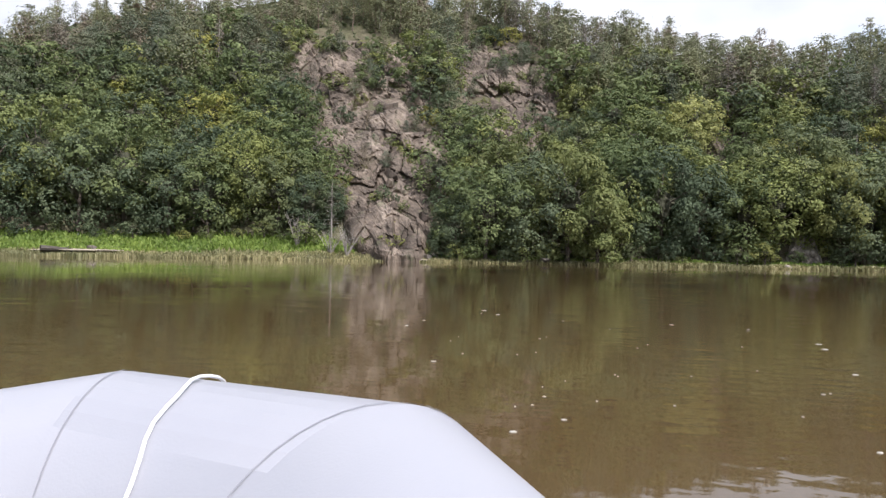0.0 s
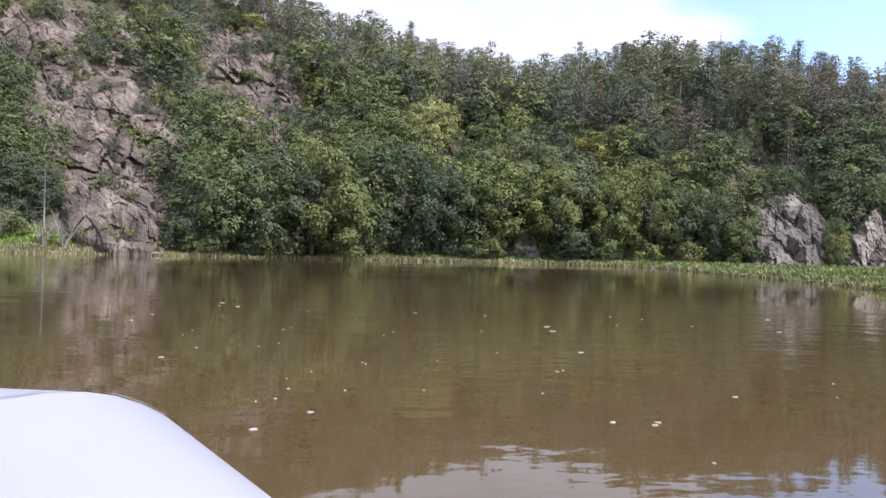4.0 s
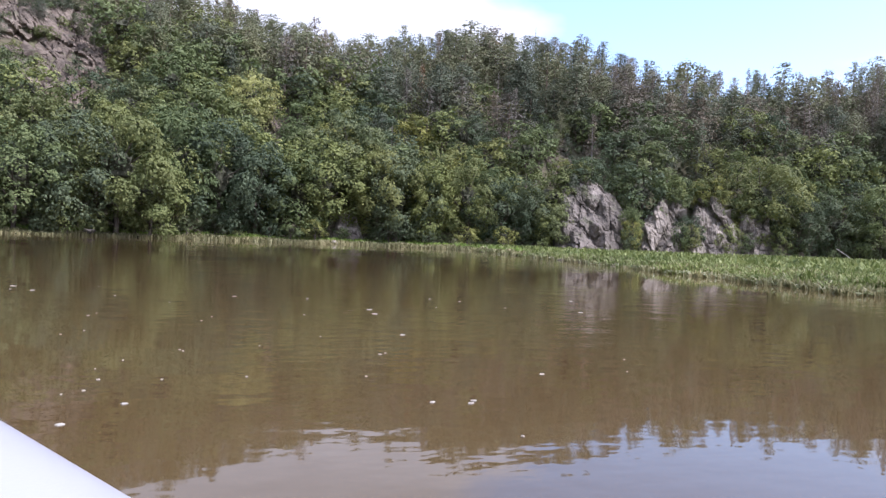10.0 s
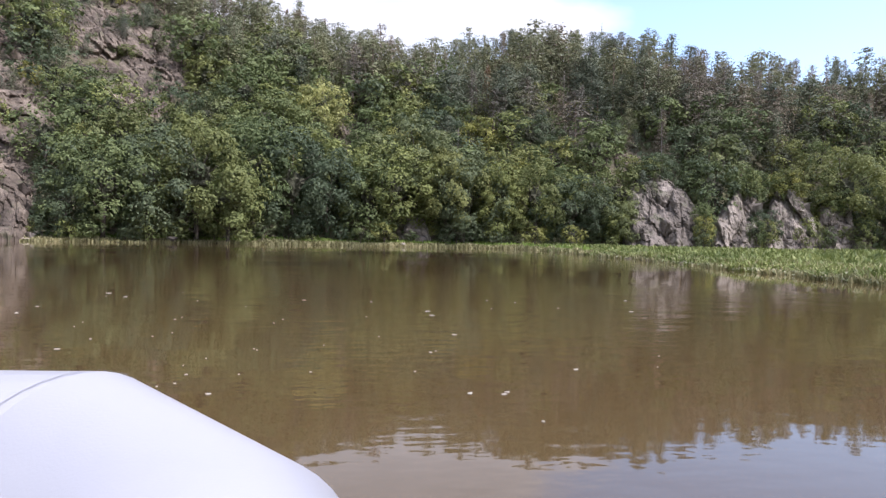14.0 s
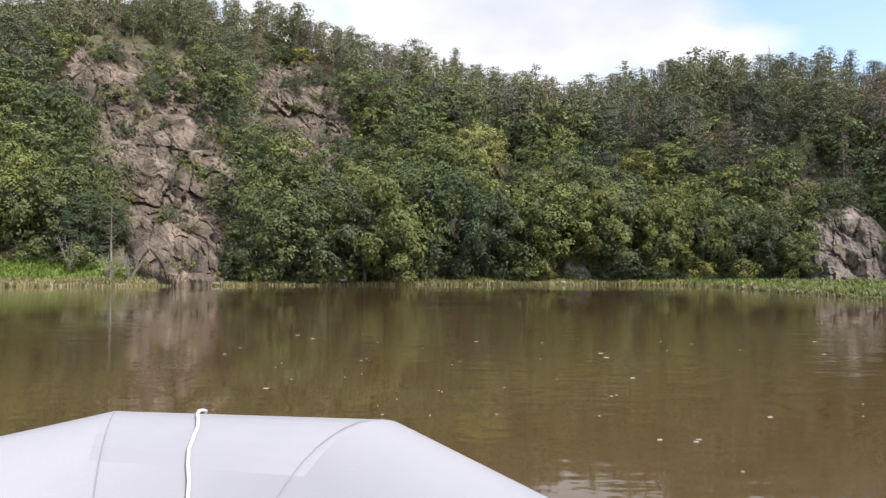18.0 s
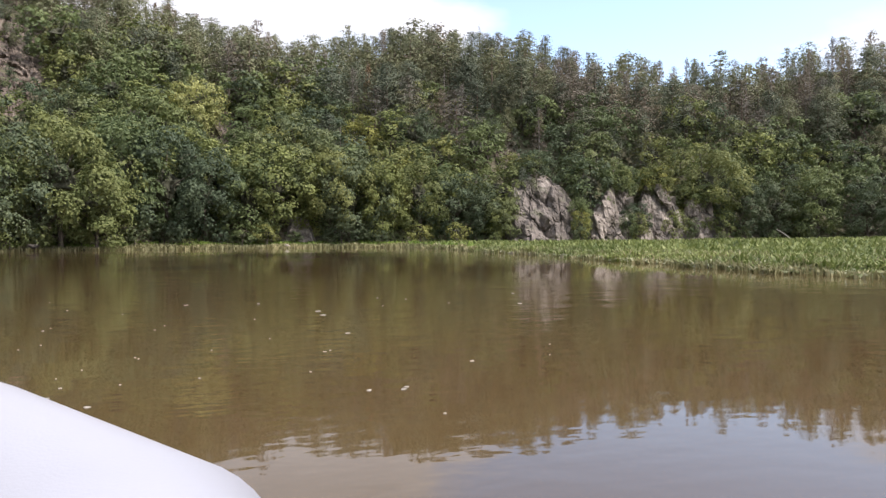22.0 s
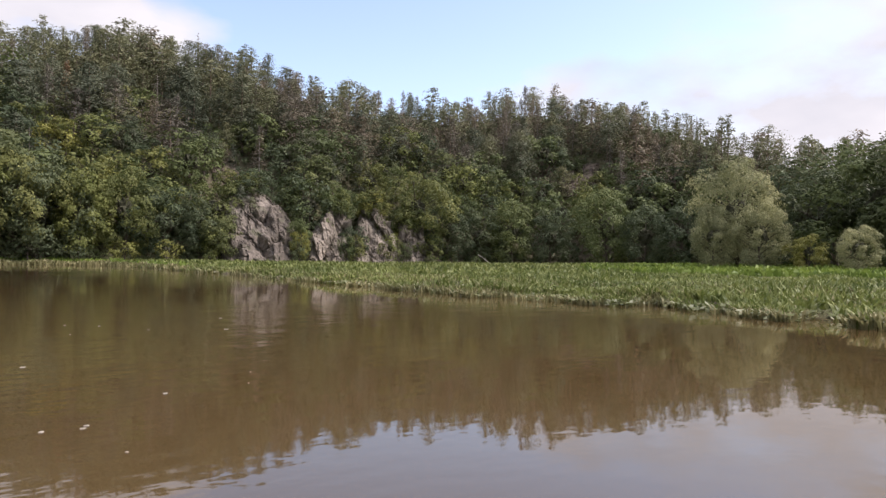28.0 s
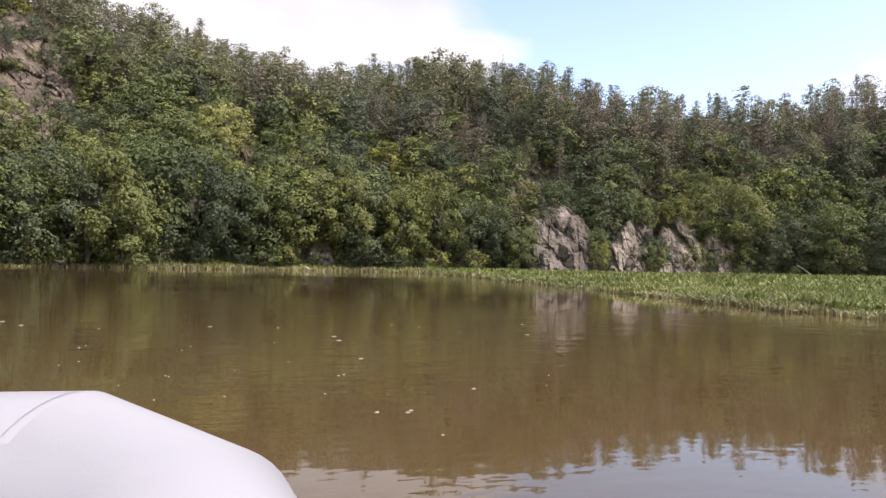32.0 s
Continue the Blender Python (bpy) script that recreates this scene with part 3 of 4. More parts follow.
def plant(kind, az, r, tall, group, wide=1.0, rng=random, foot=None):
    """One tree of that kind, standing on the ground."""
    x, y, z = spot(az, r)
    m = pose(x, y, z if foot is None else foot, 0, 0, rng.uniform(0, 360))
    if kind.name in USED:
        ob = copy_thing(kind, m)
    else:
        USED.add(kind.name)
        ob = kind
    ob.matrix_basis = m @ Matrix.Diagonal((tall / 10 * wide, tall / 10 * wide, tall / 10, 1))
    return tagged(ob, group=group)


def loose(mesh):
    v = np.empty(len(mesh.vertices) * 3)
    mesh.vertices.foreach_get("co", v)
    return v.reshape(-1, 3), [tuple(f.vertices) for f in mesh.polygons]


def joined(name, label, category, kinds, places, rng, spare=False):
    """Many trees too far off to be told apart, as one object."""
    shapes = [[(*loose(c.data), c.data.materials[0]) for c in k.children] for k in kinds]
    mats, verts, faces, idx, base = [], [], [], [], 0
    for n, az, r, tall, wide in places:
        x, y, z = spot(az, r)
        a = rng.uniform(0, 6.28)
        m = np.array([[math.cos(a), -math.sin(a), 0], [math.sin(a), math.cos(a), 0], [0, 0, 1]]) * np.array([tall / 10 * wide, tall / 10 * wide, tall / 10])
        for v, f, mat in shapes[n]:
            if mat not in mats:
                mats.append(mat)
            verts.append(v @ m.T + np.array([x, y, z]))
            faces += [tuple(base + i for i in q) for q in f]
            idx += [mats.index(mat)] * len(f)
            base += len(v)
    me = bpy.data.meshes.new(name)
    me.from_pydata(np.concatenate(verts).tolist(), [], faces)
    for mat in mats:
        me.materials.append(mat)
    me.polygons.foreach_set("material_index", idx)
    me.update()
    if spare:   # the models themselves are not part of the place
        for k in kinds:
            for o in (*k.children, k):
                bpy.data.objects.remove(o)
    return thing(name, label, category, kind="stuff", data=me)

# ---- rock faces ----
# heading and height in degrees of the middle, half width, for each level of a face
CLIFFS = {
    "tall": [(20.0, -0.6, 2.5), (20.5, 4.0, 3.6), (21.0, 8.5, 5.1), (22.6, 11.5, 5.1), (23.9, 15.8, 3.6)],
    "upper": [(10.2, 9.0, 1.6), (10.6, 11.0, 3.3), (11.4, 13.8, 3.6), (13.0, 16.4, 1.4)],
    "pale": [(-28.9, -0.7, 2.4), (-29.0, 2.4, 2.4), (-28.6, 3.8, 1.9), (-28.0, 5.0, 1.0)],
    "rib": [(-27.0, 4.4, 1.0), (-26.4, 6.4, 0.9), (-26.2, 8.2, 0.6)],
    "pale_b": [(-34.2, -0.7, 1.6), (-34.4, 1.8, 1.5), (-34.9, 3.9, 0.6)],
    "pale_c": [(-37.9, -0.7, 1.7), (-37.8, 1.8, 1.5), (-37.4, 3.9, 0.6)],
    "pale_d": [(-40.7, -0.7, 1.1), (-40.6, 2.8, 0.9)],
    "low": [(-10.3, -0.2, 1.1), (-10.3, 1.4, 0.7)],
    "mid": [(-4.7, 6.6, 0.9), (-4.7, 9.3, 0.8)],
    "far": [(-53.3, 5.6, 1.6), (-53.8, 7.4, 1.2)],
}


def on_cliff(az, el, grow=0.0):
    for lv in CLIFFS.values():
        e = [q[1] for q in lv]
        if e[0] - 0.3 <= el <= e[-1] + 0.3 + grow:
            if abs(az - np.interp(el, e, [q[0] for q in lv])) < np.interp(el, e, [q[2] for q in lv]) + grow:
                return True
    return False


def face_r(key, az, el):
    """How far off the rock face stands; the pale cliffs are nearly upright."""
    low, here = [max(land(az)[1] + 0.2, up_slope(az, q)) for q in (CLIFFS[key][0][1], el)]
    return low + (0.5 if "pale" in key else 1.0) * (here - low)


def rock_shapes(n, seed):
    rng = np.random.default_rng(seed)
    out = []
    for i in range(n):
        bm = bmesh.new()
        for p in rng.uniform(-1, 1, (13, 3)) * np.array([1, 0.8, 0.85]):
            bm.verts.new(p)
        r = bmesh.ops.convex_hull(bm, input=bm.verts)
        bmesh.ops.delete(bm, geom=[v for v in bm.verts if not v.link_faces], context="VERTS")
        bmesh.ops.bevel(bm, geom=list(bm.edges), offset=0.05, segments=1, affect="EDGES")
        out.append(bm)
    return out


ROCKS = {}
for mat in (M_ROCK, M_ROCK_PALE):
    ms = []
    for bm in rock_shapes(9, 41):
        me = bpy.data.meshes.new("boulder")
        bm.to_mesh(me)
        bm.free()
        me.materials.append(mat)
        ms.append(me)
    ROCKS[mat.name] = ms


def rock_face(key, material, steep, count, size, label, stretch=0.8, flute=0.0, rough=0.85, cell=1.9):
    """A cracked face that stands out of the slope, with blocks on it."""
    rng = np.random.default_rng(len(key) * 7 + count)
    lv = CLIFFS[key]
    e = [q[1] for q in lv]
    t = thing("rock_face", label, "cliff")
    nu, nv = (96 if key in ("tall", "upper") else 60), max(30, int((e[-1] - e[0]) * 11))
    verts, faces = [], []
    for j in range(nv + 1):
        el = e[0] + (e[-1] - e[0]) * j / nv
        mid, half = np.interp(el, e, [q[0] for q in lv]), np.interp(el, e, [q[2] for q in lv])
        for i in range(nu + 1):
            u = -1 + 2 * i / nu
            az = mid + u * half * 1.1
            r0 = face_r(key, az, el)
            r = r0 - steep * (1 - abs(u) ** 7) * (0.75 + 0.5 * noise.noise(Vector((az * 0.9, el * 0.7, 3.0))))
            d = heading(az)
            z = 0.75 + r * math.tan(radians(el)) if el > 0.2 else max(0.0, 0.75 + r * math.tan(radians(el)))
            p = Vector((d.x * r, d.y * r, z))
            side = -radians(az) * 62   # along the face
            tall = Vector((side, 0.35 * r, p.z * stretch + 0.3 * side)) + noise.noise_vector(p * 0.25) * 0.3
            push = flute * abs(noise.noise(Vector((p.x * 1.4, p.y * 1.4, p.z * 0.2)))) + 0.12 * noise.noise(p * 2.1)
            for size_b, deep, gap in ((cell * 2.1, rough * 0.9, 0.25), (cell, rough * 0.6, 0.16), (cell * 0.42, rough * 0.3, 0.06), (cell * 0.17, rough * 0.12, 0.0)):   # flat-faced blocks, each tilted its own way
                vd, vp = noise.voronoi(tall / size_b + Vector((size_b, 0, 0)))
                c, w = noise.cell_vector(vp[0] * 7.1), tall / size_b + Vector((size_b, 0, 0)) - vp[0]
                push += deep * ((c.x - 0.4) + 1.2 * (c.y - 0.5) * w.x + 1.4 * (c.z - 0.4) * w.z) - gap * max(0.0, 0.07 - (vd[1] - vd[0])) / 0.07
            k = 1 - abs(u) ** 10
            p = p - d * push * k
            verts.append((p.x, p.y, p.z if j else p.z - 1.0))
    for i in range(nu + 1):   # the ledge on top runs back into the slope
        az = lv[-1][0] + (-1 + 2 * i / nu) * lv[-1][2] * 1.1
        x, y, z = spot(az, up_slope(az, e[-1]) + 0.6)
        verts.append((x, y, z))
    nv += 1
    for j in range(nv):
        for i in range(nu):
            a = j * (nu + 1) + i
            faces.append((a, a + 1, a + nu + 2, a + nu + 1))
    part("face", mesh_of("face", verts, faces, material), material, t)
    for _ in range(count):
        el = e[0] + (e[-1] - e[0]) * rng.random()
        mid, half = np.interp(el, e, [q[0] for q in lv]), np.interp(el, e, [q[2] for q in lv])
        az = mid + half * rng.uniform(-1.0, 1.0)
        r0 = face_r(key, az, el)
        r = r0 - steep * 0.55
        d = heading(az)
        ob = part("boulder", ROCKS[material.name][int(rng.integers(9))], None, t)
        k = size * rng.uniform(0.45, 1.25)
        ob.matrix_basis = pose(d.x * r, d.y * r, max(0.0, 0.75 + r * math.tan(radians(el))), rng.uniform(-25, 25), rng.uniform(-25, 25), az + rng.uniform(-40, 40)) @ Matrix.Diagonal((k, k * 0.7, k * rng.uniform(0.7, 1.5), 1))
    return t


rock_face("tall", M_ROCK, 1.6, 60, 0.75, "tall fractured reddish-grey rock face rising from the water", 0.55, 0.0, 1.5, 2.2)
rock_face("upper", M_ROCK, 1.2, 40, 0.7, "grey crag with ledges high on the wooded slope", 0.55, 0.0, 1.3, 1.9)
rock_face("pale", M_ROCK_PALE, 2.2, 24, 0.6, "pale grey sunlit cliff above the marsh", 0.5, 0.1, 1.0, 1.5)
rock_face("rib", M_ROCK, 0.7, 10, 0.5, "broken rib of grey rock above the pale cliff", 0.5, 0.0, 0.8, 1.2)
rock_face("pale_b", M_ROCK_PALE, 1.8, 12, 0.5, "low pale cliff half hidden by bushes", 0.5, 0.1, 1.0, 1.5)
rock_face("pale_c", M_ROCK_PALE, 1.8, 12, 0.5, "low pale cliff with vertical cracks", 0.5, 0.1, 1.0, 1.5)
rock_face("pale_d", M_ROCK_PALE, 1.5, 7, 0.45, "small pale rock outcrop among bushes", 0.5, 0.1, 1.0, 1.5)
rock_face("low", M_ROCK_PALE, 0.9, 12, 0.5, "small rock outcrop at the water's edge")
rock_face("mid", M_ROCK, 1.3, 12, 0.6, "narrow grey rock between the tree crowns")
rock_face("far", M_ROCK, 1.2, 16, 0.8, "grey rock patch among dead trees")

# ---- trees along the foot of the slope: heading, metres behind the foot, height, kind ----
NEAR_A = [(48, 0, 9, 1), (45, 2, 10, 0), (42.5, 0, 8.5, 4), (39.5, 1.5, 9.5, 0), (36.5, -0.5, 8, 1), (33.8, 0, 7.6, 2), (31.0, 1.5, 8.0, 0), (28.6, 0.5, 7.0, 4), (26.4, 0.5, 5.2, 1), (24.6, 1.6, 3.6, 4)]
NEAR_B = [(15.0, -0.3, 5.2, 1), (12.6, -1.0, 7.8, 0), (9.6, -1.2, 8.6, 4), (6.2, -1.4, 9.8, 3), (4.0, -2.2, 6.6, 0), (2.2, 1.0, 10.0, 2), (-0.6, 0.5, 9.2, 1), (-3.4, 0.5, 7.4, 4), (-6.6, 0.0, 7.8, 2)]
NEAR_C = [(-8.2, 0.6, 8.6, 0), (-12.6, 0.6, 8.6, 3), (-10.3, 3.6, 8.6, 1), (-14.0, 0.0, 8.4, 1), (-16.8, 0.4, 7.4, 2), (-19.6, 1.0, 7.2, 3), (-22.2, 0.6, 6.0, 1), (-24.6, 0.4, 5.6, 4), (-26.3, -0.5, 4.2, 1)]
NEAR_D = [(-32.0, 0.3, 4.0, 2), (-36.1, 0.4, 3.4, 1), (-41.0, 2.0, 8.0, 3), (-43.5, 0.5, 6.0, 4), (-46.0, 0, 6.2, 1), (-48.6, -1, 7.4, 2), (-51.5, -2, 6.2, 1), (-55.8, -4, 8.4, 0), (-58.6, -4, 6.2, 1), (-61.2, -2, 6.5, 4)]
for row in (NEAR_A, NEAR_B, NEAR_C, NEAR_D):
    for az, off, tall, kind in row:
        plant(BROAD[kind], az, land(az)[1] + off, tall, "trees along the river bank", random.uniform(0.85, 1.08))

# the willows and dark trees on the meadow
for az, r, tall, kind, wide in [(-65.2, 56, 8.0, 5, 0.86), (-66.7, 53.5, 4.8, 5, 0.9), (-63.6, 54, 4.4, 5, 0.85), (-69.9, 50, 2.3, 3, 1.2), (-73.0, 46, 2.7, 5, 1.0),
                                (-71.5, 62, 8.8, 1, 1.2), (-74.6, 58, 9.2, 0, 1.2), (-78.5, 56, 10.5, 4, 1.2), (-82, 54, 11, 1, 1.2), (-86, 52, 11, 0, 1.2), (-69.6, 66, 7.5, 4, 1.1)]:
    plant(BROAD[kind], az, r, tall, "trees on the meadow", wide)

# trees that stand out: heading, height in degrees of the foot, size, kind
for a, el, tall, k, w in [(-2.6, 7.0, 6.6, BROAD[6], 1.1), (-15.6, 9.6, 5.6, DEAD[2], 1.1), (-9.6, 9.5, 7.0, DEAD[0], 1.2), (5.4, 3.6, 6.2, BROAD[3], 1.2), (-7.6, 4.2, 5.0, BROAD[6], 1.1),
                          (36.0, 10.0, 8.6, PINES[1], 1.0), (37.6, 10.4, 8.0, PINES[1], 0.9), (34.8, 1.4, 5.6, DEAD[1], 1.0), (24.6, 0.8, 4.6, DEAD[0], 1.3), (26.8, 1.0, 4.4, DEAD[1], 1.2),
                          (43.0, 3.0, 6.0, BROAD[6], 1.0), (27.6, 9.4, 4.6, BROAD[3], 1.2), (-13.4, 4.6, 5.4, DEAD[0], 1.4), (-34.5, 4.5, 5.0, PINES[1], 1.0), (-42.4, 2.0, 5.6, BROAD[6], 0.75)]:
    plant(k, a, up_slope(a, el), tall, "trees that stand out on the slope", w)
for a, el, tall in [(20.0, 0.6, 1.8), (22.2, 0.5, 1.3), (-17.4, 0.0, 1.3), (40.2, 0.0, 0.8), (31.5, 0.0, 1.0), (-10.0, 0.0, 1.2), (-72.0, 0.0, 1.1)]:
    plant(SHRUBS[2 if a > 15 else 0], a, land(a)[1] - 0.8 if el < 0.3 else up_slope(a, el) - 1.2, tall, "shrubs along the waterline", 1.1)

rng = random.Random(21)
az = 50.0
while az > -62.0:   # a fringe of low bushes before the trees
    if not on_cliff(az, 0.6, 0.5) and rng.random() < 0.85:
        plant(rng.choice(SHRUBS[:2] + SHRUBS[:2] + SHRUBS[2:]), az, land(az)[1] - rng.uniform(0.4, 2.2), rng.uniform(0.7, 2.1), "shrubs along the waterline", rng.uniform(0.9, 1.4), rng)
    az -= rng.uniform(0.9, 2.6)

# ---- shrubs on the ledges ----
rng = random.Random(8)
for key, count in (("tall", 62), ("upper", 46), ("pale", 6), ("rib", 5), ("pale_b", 3), ("pale_c", 3), ("pale_d", 3), ("mid", 3), ("far", 5)):
    lv = CLIFFS[key]
    e = [q[1] for q in lv]
    for _ in range(count):
        el = e[0] + 0.4 + (e[-1] - e[0] - 0.2) * (1 - rng.random() ** 1.5)
        half = float(np.interp(el, e, [q[2] for q in lv]))
        side = rng.uniform(-1.05, 1.05)
        a = float(np.interp(el, e, [q[0] for q in lv])) + half * side
        plant(rng.choice(SHRUBS), a, face_r(key, a, el) - 1.0 * (1 - abs(side)), 0.8 + 2.2 * rng.random() ** 1.7 * (0.5 + 0.5 * (el - e[0]) / (e[-1] - e[0])), "shrubs on the rock ledges", rng.uniform(0.8, 1.2), rng, 0.45 + (face_r(key, a, el) - 1.0) * math.tan(radians(el)))

# small pines rooted in the cracks
rng = random.Random(44)
for key, count in (("tall", 16), ("upper", 16), ("pale", 3), ("rib", 4)):
    lv = CLIFFS[key]
    e = [q[1] for q in lv]
    for _ in range(count):
        el = e[0] + (e[-1] - e[0]) * (0.35 + 0.65 * rng.random())
        a = float(np.interp(el, e, [q[0] for q in lv])) + float(np.interp(el, e, [q[2] for q in lv])) * rng.uniform(-1.0, 1.0)
        r = face_r(key, a, el) - 0.7
        plant(rng.choice(PINES[:3] + PINES[:3] + PINES[4:]), a, r, rng.uniform(2.0, 4.2), "small pines on the rock ledges", rng.uniform(0.8, 1.1), rng, 0.35 + r * math.tan(radians(el)))

# trees that frame the pale cliffs
rng = random.Random(33)
for key in ("pale", "pale_b", "pale_c", "pale_d"):
    mid, el, half = CLIFFS[key][-1]
    for k in range(5):
        a = mid + half * (-1.0 + 0.5 * k + rng.uniform(-0.2, 0.2))
        r = face_r(key, a, el) - 0.9
        plant(rng.choice(LIGHT), a, r, rng.uniform(2.2, 3.8), "trees that frame the pale cliffs", rng.uniform(0.9, 1.2), rng, -0.5 + r * math.tan(radians(el)))
    for k in (-1, 1):
        a = CLIFFS[key][0][0] + k * (CLIFFS[key][0][2] + 0.55)
        plant(rng.choice(LIGHT), a, land(a)[1] - 0.9, rng.uniform(2.0, 3.4), "trees that frame the pale cliffs", rng.uniform(0.8, 1.0), rng)

# ---- the woods up the slope ----
rng = random.Random(5)
WOOD, LEAFY = [], []
singles = leafy = 0
az = 53.0
while az > -94.0:
    s, f, e = land(az)
    rr, hh = ridge(az)
    r = f + 2.6 + rng.uniform(0, 2.0)
    while r < rr + 7:
        a, q = az + rng.uniform(-0.8, 0.8), r + rng.uniform(-0.7, 0.7)
        x, y, z = spot(a, q)
        el = math.degrees(math.atan2(z - 0.75 + 1.0, q))
        u = (q - f) / (rr - f)
        cap = q * math.tan(radians(land(a)[2] + (rng.uniform(0.1, 0.9) if rng.random() < 0.1 else rng.uniform(-1.1, 0.2)))) + 0.75 - z   # tops keep to the skyline
        if cap > 1.6 and not on_cliff(a, el, 0.6) and not on_cliff(a, el + 2.0, -0.3):
            piney = min(1.0, max(0.0, (u - (0.28 if az < -12 else 0.40)) / 0.35))
            if rng.random() < piney:
                w = rng.random()
                sick = 0.46 if az < -28 else 0.2
                n, tall, wide = 0, min(cap, 4.2 + 3.4 * rng.random() ** 1.2), rng.uniform(1.0, 1.5)
                if w < sick * 0.55:
                    n = 4
                elif w < sick * 0.9:
                    n = 6 if rng.random() < 0.75 else 5
                elif w < sick * 0.9 + 0.012:
                    n = 7
                else:
                    n = rng.choice((0, 0, 0, 1, 1, 2, 2, 3))
                k = (PINES + DEAD)[n]
                if n > 4 or (u < 0.66 or rng.random() < 0.16) and singles < 190:
                    singles += n < 5
                    plant(k, a, q, tall, "trees of the pine wood", wide, rng)
                else:
                    WOOD.append((n, a, q, tall, wide))
            else:
                n, tall, wide = rng.choice((0, 0, 1, 1, 2, 2, 3)), min(cap, 3.4 + 3.4 * rng.random()), rng.uniform(0.95, 1.3)
                if (u < 0.45 or rng.random() < 0.2) and leafy < 215:
                    leafy += 1
                    plant(LIGHT[n], a, q, tall, "broadleaf trees up the slope", wide, rng)
                else:
                    LEAFY.append((n, a, q, tall, wide))
        r += rng.uniform(1.9, 2.8) * (1.3 if u < 0.4 else 0.74)
    az -= rng.uniform(1.25, 1.75)
joined("pine_wood", "dense far pine wood with dry brownish trees", "wood", LITE, WOOD, rng, True)
joined("broadleaf_wood", "far green broadleaf wood high on the slope", "wood", THIN, LEAFY, rng, True)

# ---- low growth on the woodland floor ----


def undergrowth(seed, count):
    rng = np.random.default_rng(seed)
    p = []
    while len(p) < count:
        az = rng.uniform(-94, 54)
        s, f, e = land(az)
        r = f + (ridge(az)[0] + 9 - f) * rng.random()
        x, y, z = spot(az, r)
        el = math.degrees(math.atan2(z - 0.25, r))
        if not on_cliff(az, el, 0.1):
            p.append((x, y, z + 0.55 * rng.random() ** 1.5))
    p = np.array(p)
    nrm = np.array([0, -0.3, 1.0]) + 0.7 * rng.normal(size=(count, 3))
    nrm /= np.linalg.norm(nrm, axis=1, keepdims=True)
    thing("undergrowth", "low leafy growth covering the woodland floor", "undergrowth", kind="stuff", data=card_mesh("undergrowth", cards(rng, p, nrm, 0.34), M_LEAF_DARK))


undergrowth(12, 22000)

# ---- reeds, shore grass and meadow ----


def blades(name, label, category, material, spots, tall, wide, seed, lean=0.35):
    rng = np.random.default_rng(seed)
    verts, faces = [], []
    for x, y, z in spots:
        h, w, a, l = tall * rng.uniform(0.55, 1.25) * (1.0 + 0.6 * bumps(x + 9, y, 2.2, 2)), wide * rng.uniform(0.6, 1.3), rng.uniform(0, 6.28), lean * rng.normal()
        c, s = math.cos(a), math.sin(a)
        lx, ly = -s * l * h, c * l * h
        o = len(verts)
        verts += [(x - c * w * 0.4, y - s * w * 0.4, z - 0.1), (x + c * w * 0.4, y + s * w * 0.4, z - 0.1),
                  (x + c * w + lx * 0.45, y + s * w + ly * 0.45, z + h * 0.6), (x - c * w + lx * 0.45, y - s * w + ly * 0.45, z + h * 0.6), (x + lx, y + ly, z + h)]
        faces += [(o, o + 1, o + 2, o + 3), (o + 3, o + 2, o + 4)]
    return thing(name, label, category, kind="stuff", data=mesh_of(name, verts, faces, material))


def scatter(seed, count, az0, az1, depth0, depth1, power=1.0, gaps=-9.0):
    """Spots between two headings, at depths behind the water's edge; denser where the water's edge is near."""
    rng = np.random.default_rng(seed)
    out = []
    while len(out) < count:
        az = rng.uniform(az0, az1)
        s, f, _ = land(az)
        r = s + depth0 + (min(depth1, f - s) - depth0) * rng.random() ** power
        r = max(r + (1.4 if s < 45 else 0.5) * noise.noise(Vector((az * 0.45, 3.7, 0.0))) + 0.5 * noise.noise(Vector((az * 1.7, 8.1, 0.0))), s - 1.6)
        x, y, z = spot(az, r)
        if bumps(x, y, 1.3, 3) > gaps * min(1.0, max(0.0, (5 - (r - s)) / 5)) or gaps < -5:
            out.append((x, y, max(z, 0.0)))
    return out


blades("reed_bed", "pale leaning marsh plants standing in shallow water", "reeds", M_REED_PALE, scatter(11, 13000, -96, -20, -1.3, 6, 1.2, -0.1), 0.17, 0.022, 11, 0.9)
blades("reed_bed", "dense green marsh plants in shallow water", "reeds", M_REED, scatter(1, 40000, -96, -20, -0.7, 17, 1.4, -0.16), 0.18, 0.027, 1, 0.8)
blades("reed_bed", "lush green marsh plants near the open water", "reeds", M_REED, scatter(14, 16000, -88, -46, -0.6, 14, 1.1), 0.19, 0.028, 14, 0.8)
blades("reed_bed", "far green marsh plants below the cliffs", "reeds", M_REED, scatter(2, 12000, -58, -19, 8, 60, 1.0), 0.24, 0.07, 2, 0.5)
blades("shore_grass", "pale dry grass along the waterline", "grass", M_REED_PALE, scatter(3, 15000, -24, 52, -0.7, 1.3), 0.2, 0.06, 3)
blades("bank_grass", "fresh green grass on the sloping bank", "grass", M_GRASS, scatter(4, 9000, 21, 52, 1.0, 9), 0.3, 0.08, 4)
blades("bank_grass", "green grass below the bank trees", "grass", M_GRASS, scatter(5, 4000, -24, 17, 1.0, 4), 0.26, 0.09, 5)
blades("meadow_grass", "bright sunlit meadow grass before the trees", "grass", M_GRASS, scatter(6, 16000, -96, -54, 20, 62, 1.0), 0.24, 0.12, 6)


